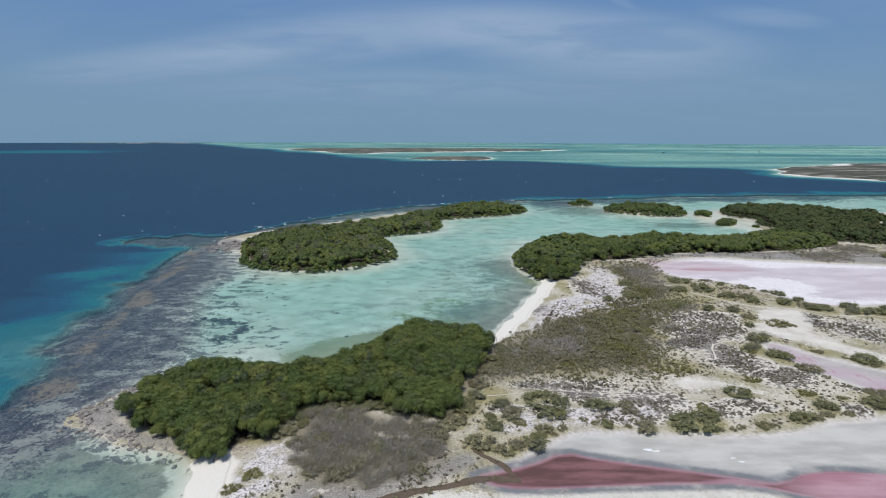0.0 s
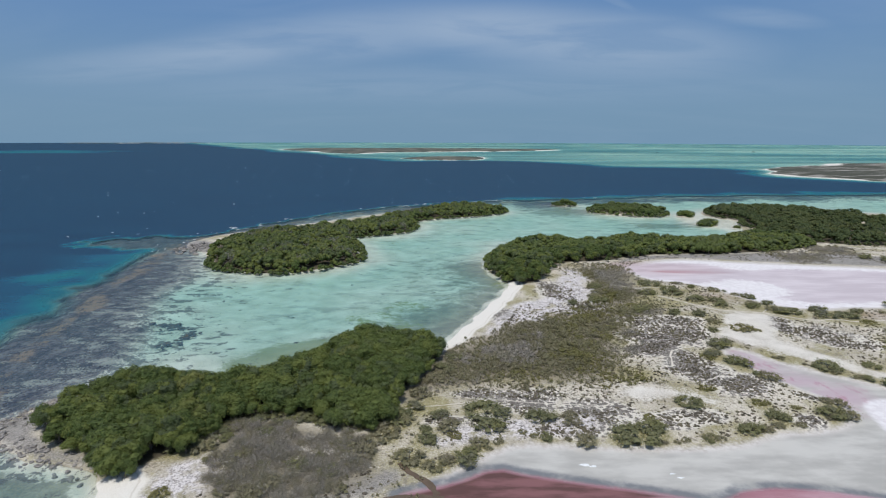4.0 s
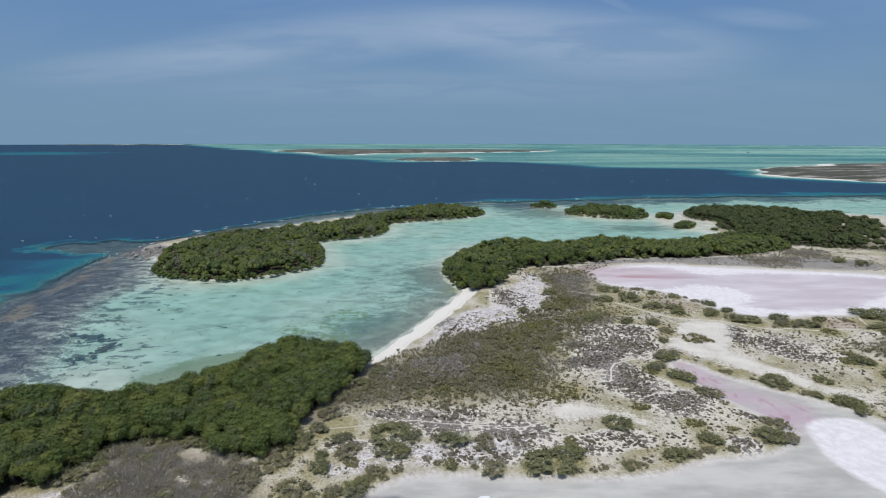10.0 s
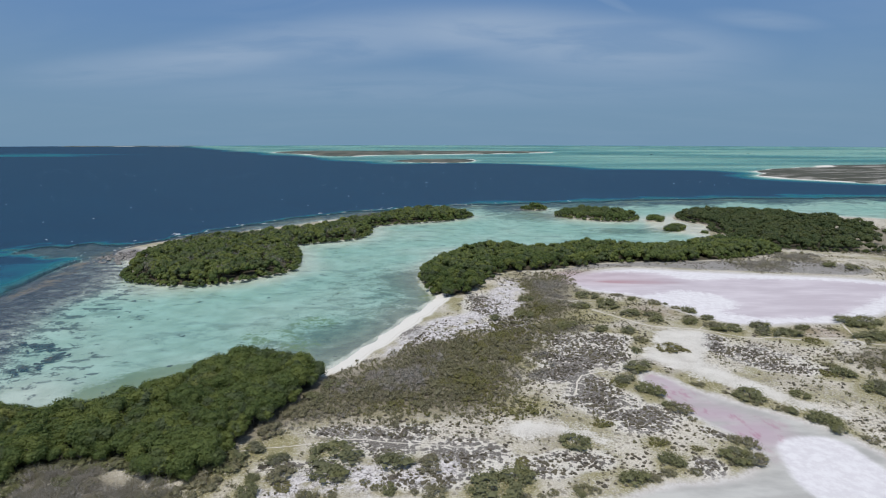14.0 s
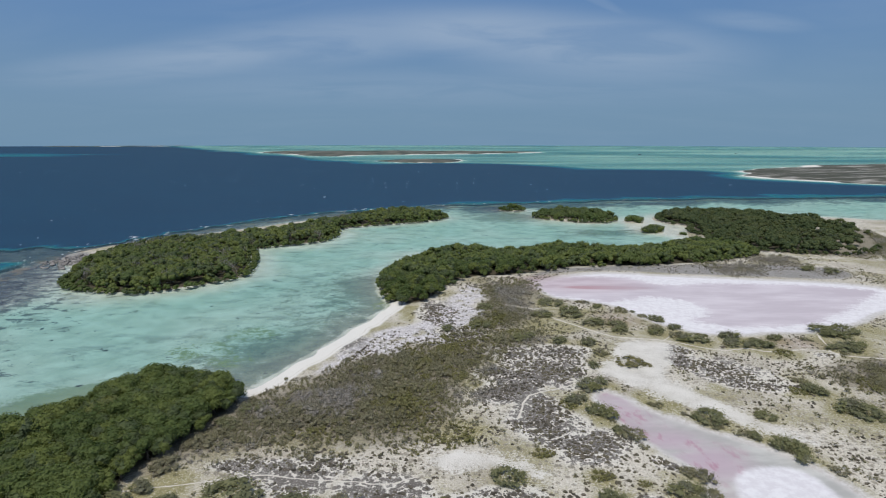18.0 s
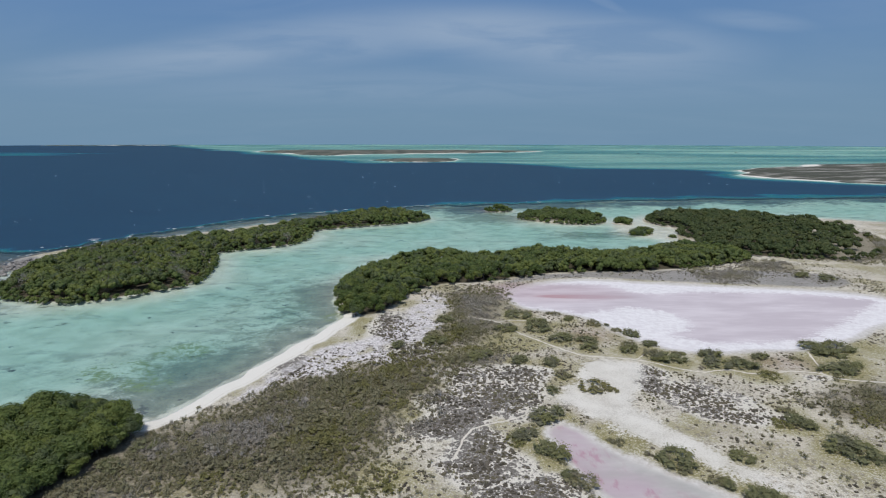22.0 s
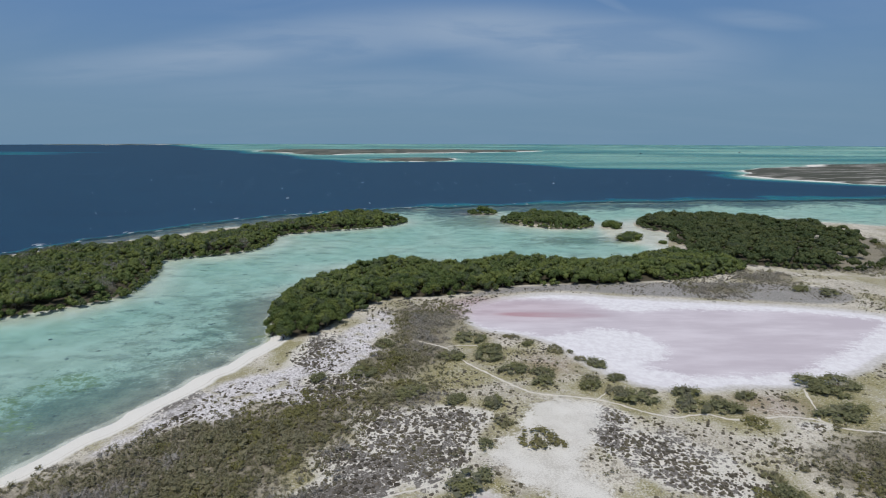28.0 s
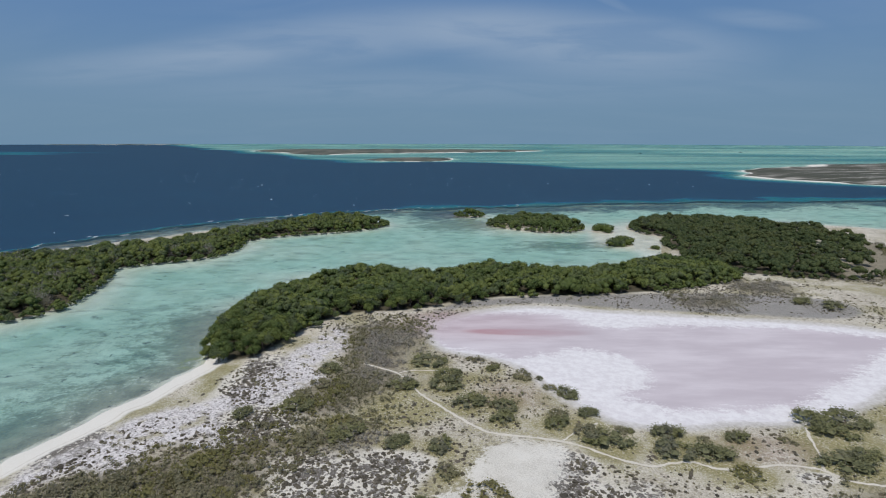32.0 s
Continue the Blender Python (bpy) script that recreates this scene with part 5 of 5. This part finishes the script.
def bare_trees():
    rng = random.Random(14)
    pts = scattered(WEST, 7.5, 26, 4.0)
    for (x, y), z in zip(pts, height_at(pts)):
        if x > 0 or rng.random() < 0.45 + 0.4 * (y < 228):
            continue
        ob = new("bare_tree", TWIG_MESHES[rng.randrange(6)])
        s = rng.uniform(2.6, 3.6)
        ob.location, ob.rotation_euler, ob.scale = (x, y, max(z, 0.0) + 0.2), (0, 0, rng.uniform(0, 6.28)), (s, s, s * 1.75)
        tagged(ob, "leafless grey tree standing among green mangroves", "tree", "bare trees on the island")


bare_trees()


def thicket_bushes():
    rng = random.Random(12)
    pts = scattered(THICKETS[0], 4.6, 25, 0.5)
    for (x, y), z in zip(pts, height_at(pts)):
        if rng.random() < 0.6:
            bush(x, y, rng.uniform(1.1, 2.2), BUSH_MESHES[rng.randrange(6)], "green bush among leafless grey shrubs", "bushes in the thicket", z, rng.uniform(0, 6.28))
    rim = [(-27, 93, 2.2), (-21, 97, 2.3), (-15, 98, 2.5), (-9, 97, 2.6), (-4, 95, 2.4), (0, 90, 2.2), (1, 95, 2.2), (4.5, 97, 2.3), (6.5, 102, 2.2), (7.5, 108, 2.4), (10, 114, 2.3), (12.5, 120, 2.4), (14.5, 126, 2.2), (-30, 89, 2.3), (-25, 95.5, 2.4), (-18, 98, 2.2), (-12, 98.5, 2.4), (-36, 92, 2.0), (-38, 86.5, 2.2), (-47, 88.5, 1.7), (-53, 91, 1.6)]
    for (x, y, r), z in zip(rim, height_at([p[:2] for p in rim])):
        bush(x, y, r, BUSH_MESHES[rng.randrange(6)], "green bush among leafless grey shrubs", "bushes in the thicket", z, rng.uniform(0, 6.28))


thicket_bushes()
FLATS = np.array([(-36, 62), (118, 62), (175, 120), (215, 190), (215, 262), (60, 230), (25, 140), (-5, 100)], float)


def plant_tufts():
    rng = np.random.default_rng(31)
    shapes = [tuft_shape(700 + i) for i in range(6)]
    p = scattered(FLATS, 0.66, 31)
    wet = np.maximum(inside_by(PAN, p[:, 0], p[:, 1]), inside_by(POND, p[:, 0], p[:, 1]))
    p = p[(open_ground(p) > 0.6) & (wet < -2.6)]
    zone = np.maximum.reduce([np.clip(1.25 - np.hypot((p[:, 0] - a) / c, (p[:, 1] - b) / d), 0, 1) for a, b, c, d in MATS])
    dens = ease(lumps(p[:, 0], p[:, 1], 11, 41) + 0.35 * (lumps(p[:, 0], p[:, 1], 4, 42) - 0.5), 0.42, 0.70)
    dens = np.maximum(0.035 + dens * 0.28, ease(zone + 0.6 * (lumps(p[:, 0], p[:, 1], 3.2, 44) - 0.5), 0.2, 0.8) * 0.8)
    keep = rng.uniform(size=len(p)) < dens
    p, zone = p[keep], zone[keep]
    n = len(p)
    places = np.column_stack([p, height_at(p)])
    me = mesh_of("tufts", spread_copies(shapes, places, rng.uniform(0, 6.28, n), 0.15 + (0.33 + 0.10 * zone) * rng.uniform(size=n) ** 1.7, rng.integers(0, 6, n)), TUFT)
    tagged(new("succulent_tufts", me), "dark low succulent cushions dotted over pale sand", "low plants", kind="stuff")
    q = scattered(FLATS, 2.6, 32)
    q = q[open_ground(q) > 1.0]
    dens = np.maximum(ease(lumps(q[:, 0], q[:, 1], 16, 43), 0.42, 0.8), 1.5 - np.hypot((q[:, 0] - 44) / 20, (q[:, 1] - 117) / 13))
    q = q[rng.uniform(size=len(q)) < dens * 0.7]
    n = len(q)
    shrubs = [bush_shape(530 + i, 46, 0.55, 5, 0.20, 4, 2) for i in range(6)]
    places = np.column_stack([q, height_at(q)])
    me = mesh_of("scatter", spread_copies(shrubs, places, rng.uniform(0, 6.28, n), rng.uniform(0.5, 1.2, n), rng.integers(0, 6, n)), GREYGREEN)
    tagged(new("scattered_scrub", me), "small grey-green shrubs scattered over the flats", "scrub", kind="stuff")


plant_tufts()

# ---------------------------------------------------------------- rocks, reef, boats
STONES = [mesh_of("stone", stone_shape(800 + i), STONE) for i in range(5)]


def rubble_bank():
    rng = random.Random(51)
    bank = tagged(new("rubble_bank"), "bank of loose grey coral stones at the mangrove point", "stones")
    line = [(-44, 83), (-53, 86), (-62, 89.5), (-68, 94), (-66.5, 99), (-65, 105), (-62, 112), (-58, 115)]
    for i in range(290):
        k = rng.random() * 6.99
        (ax, ay), (bx, by) = line[int(k)], line[int(k) + 1]
        u = k - int(k)
        wide = 1.6 if k < 5 else 0.7
        x, y = ax + (bx - ax) * u + rng.gauss(0, wide) + 0.6, ay + (by - ay) * u + rng.gauss(0, wide)
        s = rng.uniform(0.22, 0.68)
        ob = part("stone", STONES[rng.randrange(5)], bank)
        ob.location = (x, y, float(height_at([(x, y)])[0]) - 0.05)
        ob.rotation_euler, ob.scale = (rng.uniform(-0.3, 0.3), rng.uniform(-0.3, 0.3), rng.uniform(0, 6.28)), (s, s, s)


def boulder_point():
    rng = random.Random(56)
    bank = tagged(new("boulder_point"), "heap of pale boulders at the tip of the mangrove island", "stones")
    for i in range(90):
        x, y = -101 + rng.gauss(0, 5.0), 256 + rng.gauss(0, 5.5)
        s = rng.uniform(0.6, 1.7)
        ob = part("boulder", STONES[rng.randrange(5)], bank)
        ob.location = (x, y, max(float(height_at([(x, y)])[0]), -0.3) - 0.05)
        ob.rotation_euler, ob.scale = (rng.uniform(-0.3, 0.3), rng.uniform(-0.3, 0.3), rng.uniform(0, 6.28)), (s, s, s)


def coral_heads():
    rng = random.Random(52)
    shapes = [mesh_of("coral_head", stone_shape(820 + i), REEFROCK) for i in range(4)]
    line = [(-67.5, 152.5), (-63, 151), (-60, 150.7), (-56, 147), (-54.5, 143.5), (-56.5, 139), (-59.5, 136)]
    for i in range(54):
        if i < 46:
            k = rng.random() * 5.99
            (ax, ay), (bx, by) = line[int(k)], line[int(k) + 1]
            x, y = ax + (bx - ax) * (k % 1) + rng.gauss(0, 0.9), ay + (by - ay) * (k % 1) + rng.gauss(0, 1.0)
        else:
            x, y = rng.uniform(-70, -10), rng.uniform(140, 200)
        z = float(height_at([(x, y)])[0])
        s = rng.uniform(0.35, 1.0) if i < 46 else rng.uniform(0.3, 0.6)
        ob = new("coral_head", shapes[rng.randrange(4)])
        ob.location, ob.rotation_euler, ob.scale = (x, y, max(z, -0.40) if i < 46 else z - 0.05), (0, 0, rng.uniform(0, 6.28)), (s * 1.5, s, s * 0.6)
        tagged(ob, "dark brown coral head in shallow lagoon water", "coral", "coral heads in the lagoon")


def whitecaps():
    rng = np.random.default_rng(53)
    v, q, n = [], [], 0
    while n < 420:
        x, y = rng.uniform(-700, 420), rng.uniform(230, 1000)
        if inside_by(SHELF, np.array([x]), np.array([y]))[0] > -25 or inside_by(BANK, np.array([x]), np.array([y]))[0] > -80:
            continue
        w = 0.3 + 1.2 * rng.uniform() ** 2.2
        a = rng.uniform(-0.35, 0.35)
        c, s = math.cos(a) * w, math.sin(a) * w
        v += [(x - c, y - s, 0.03), (x - s * 0.2, y - 0.22 * w, 0.05), (x + c, y + s, 0.03), (x + s * 0.2, y + 0.22 * w, 0.09)]
        q.append((4 * n, 4 * n + 1, 4 * n + 2, 4 * n + 3))
        n += 1
    tagged(new("whitecaps", mesh_of("foam", (np.array(v), np.array(q)), FOAM)), "small white wave crests on the open sea", "foam", kind="stuff")


def boat(x, y, turn, s):
    ob = new("fishing_boat")
    bm = bmesh.new()
    rows = [[bm.verts.new((px, w * k, zz)) for k, zz in ((-1, 1.3), (-0.7, -0.2), (0.7, -0.2), (1, 1.3))] for px, w in ((-6, 1.4), (-2, 1.9), (3, 1.6), (7, 0.15))]
    for a, b in zip(rows, rows[1:]):
        for i in range(3):
            bm.faces.new((a[i], a[i + 1], b[i + 1], b[i]))
        bm.faces.new((a[3], a[0], b[0], b[3]))
    bm.faces.new(rows[0])
    hull = bpy.data.meshes.new("hull")
    bm.to_mesh(hull)
    hull.materials.append(HULL)
    part("hull", hull, ob)
    part("cabin", mesh_of("cabin", ball(-1.5, 0, 2.1, 2.4, 1.3, 1.3, np.random.default_rng(3), 6, 3, 0.02), HULL), ob)
    part("mast", mesh_of("mast", stick((1, 0, 1), (1, 0, 7.5), 0.16, 0.1), HULL), ob)
    ob.location, ob.rotation_euler, ob.scale = (x, y, 0), (0, 0, turn), (s, s, s)
    tagged(ob, "dark fishing boat at anchor on the turquoise bank", "boat", "boats on the bank")


def shore_bushes():
    """Ragged grey-green bushes along the edge of the pond and the pan."""
    rng = random.Random(54)
    line = [(14, 84.5), (18, 88), (25, 91.5), (36, 90.5), (50, 89.5), (62, 90.5), (70, 94.5), (80, 95.5), (85, 98), (86, 105), (82, 114), (79, 122)]
    edge = [(87, 195.5), (96, 193), (105, 187), (109, 179), (112, 169), (120, 161), (134, 160), (146, 161), (160, 168)]
    bank = [(86, 131.5), (91, 125.5), (97.5, 119), (103, 114.5), (107, 110.5), (110, 103)]
    for run, gap in ((line, 2.3), (edge, 3.0), (bank, 3.2)):
        for (ax, ay), (bx, by) in zip(run, run[1:]):
            for i in range(max(1, int(math.hypot(bx - ax, by - ay) / gap))):
                u = rng.random()
                if rng.random() < 0.25:
                    continue
                x, y = ax + (bx - ax) * u + rng.gauss(0, 0.5), ay + (by - ay) * u + rng.gauss(0, 0.6)
                bush(x, y, rng.uniform(0.6, 1.5), BUSH_MESHES[rng.choice((1, 3, 5, 0))], "ragged grey-green bush at the edge of a salt pond", "bushes on the pond shore", float(height_at([(x, y)])[0]), rng.uniform(0, 6.28))


def breakers():
    rng = np.random.default_rng(55)
    line = [(-112, 232), (-119, 262), (-111, 300), (-85, 341), (-43, 396), (20, 442), (60, 455), (132, 476), (275, 502)]
    v, q, n = [], [], 0
    for i in range(95):
        k = rng.uniform(0, 7.99)
        (ax, ay), (bx, by) = line[int(k)], line[int(k) + 1]
        u = k - int(k)
        out = rng.uniform(-4, 9)
        x, y = ax + (bx - ax) * u - out * 0.7, ay + (by - ay) * u + out * 0.7
        w = rng.uniform(0.8, 3.2) * (0.45 if k > 5 or k < 2 else 0.9)
        t = math.atan2(by - ay, bx - ax) + rng.uniform(-0.3, 0.3)
        c, s = math.cos(t) * w, math.sin(t) * w
        thick = rng.uniform(0.10, 0.3)
        v += [(x - c, y - s, 0.05), (x + s * thick * 0.4, y - thick, 0.1), (x + c, y + s, 0.05), (x - s * thick * 0.4, y + thick, 0.25)]
        q.append((4 * n, 4 * n + 1, 4 * n + 2, 4 * n + 3))
        n += 1
    tagged(new("breakers", mesh_of("foam", (np.array(v), np.array(q)), FOAM)), "thin white lines of surf on the outer reef", "foam", kind="stuff")


shore_bushes()
breakers()
rubble_bank()
boulder_point()
coral_heads()
whitecaps()
for spot in ((740, 1890, 0.4, 1.0), (420, 2050, 1.2, 0.9), (1130, 2010, 0.2, 1.0)):
    boat(*spot)


def driftwood(x, y, turn, length):
    ob = new("driftwood", mesh_of("driftwood", join([stick((-length / 2, 0, 0.15), (length / 2, 0.2, 0.3), 0.16, 0.08, 6), stick((0, 0.05, 0.2), (length * 0.22, -0.5, 0.55), 0.07, 0.03, 5),
                                                     stick((-length * 0.2, 0, 0.2), (-length * 0.3, 0.4, 0.6), 0.06, 0.03, 5)]), REEFROCK))
    ob.location, ob.rotation_euler = (x, y, float(height_at([(x, y)])[0])), (0, 0, turn)
    tagged(ob, "dark weathered driftwood log on the stony shore", "driftwood", "driftwood on the shore")


for spot in ((-62.5, 115.5, 0.5, 3.2), (-61.0, 117.0, 0.9, 2.2), (-64.0, 108.0, 1.3, 2.4), (-58.5, 115.5, 0.3, 1.8)):
    driftwood(*spot)


def salt_flake(x, y, r, seed):
    rng = np.random.default_rng(seed)
    a = np.arange(8) * 0.785
    k = r * rng.uniform(0.5, 1.2, 8)
    top = np.stack([k * np.cos(a), 0.4 * k * np.sin(a), np.full(8, 0.03)], 1)
    low = top * (1.1, 1.1, 0) - (0, 0, 0.02)
    v = np.vstack([top, low, [(0, 0, 0.04)]])
    q = [(i, 8 + i, 8 + (i + 1) % 8, (i + 1) % 8) for i in range(8)] + [(16, 2 * i, 2 * i + 1, (2 * i + 2) % 8) for i in range(4)]
    ob = new("salt_crust", mesh_of("salt_crust", (v, np.array(q)), FOAM))
    ob.location = (x, y, float(height_at([(x, y)])[0]) + 0.02)
    tagged(ob, "small white salt crust on grey pond mud", "salt crust", "salt crusts on the mud")


for i, spot in enumerate(((34.3, 84.0, 0.9), (35.6, 83.6, 0.6), (47.3, 81.6, 0.6), (48.1, 80.6, 0.5))):
    salt_flake(*spot, 90 + i)
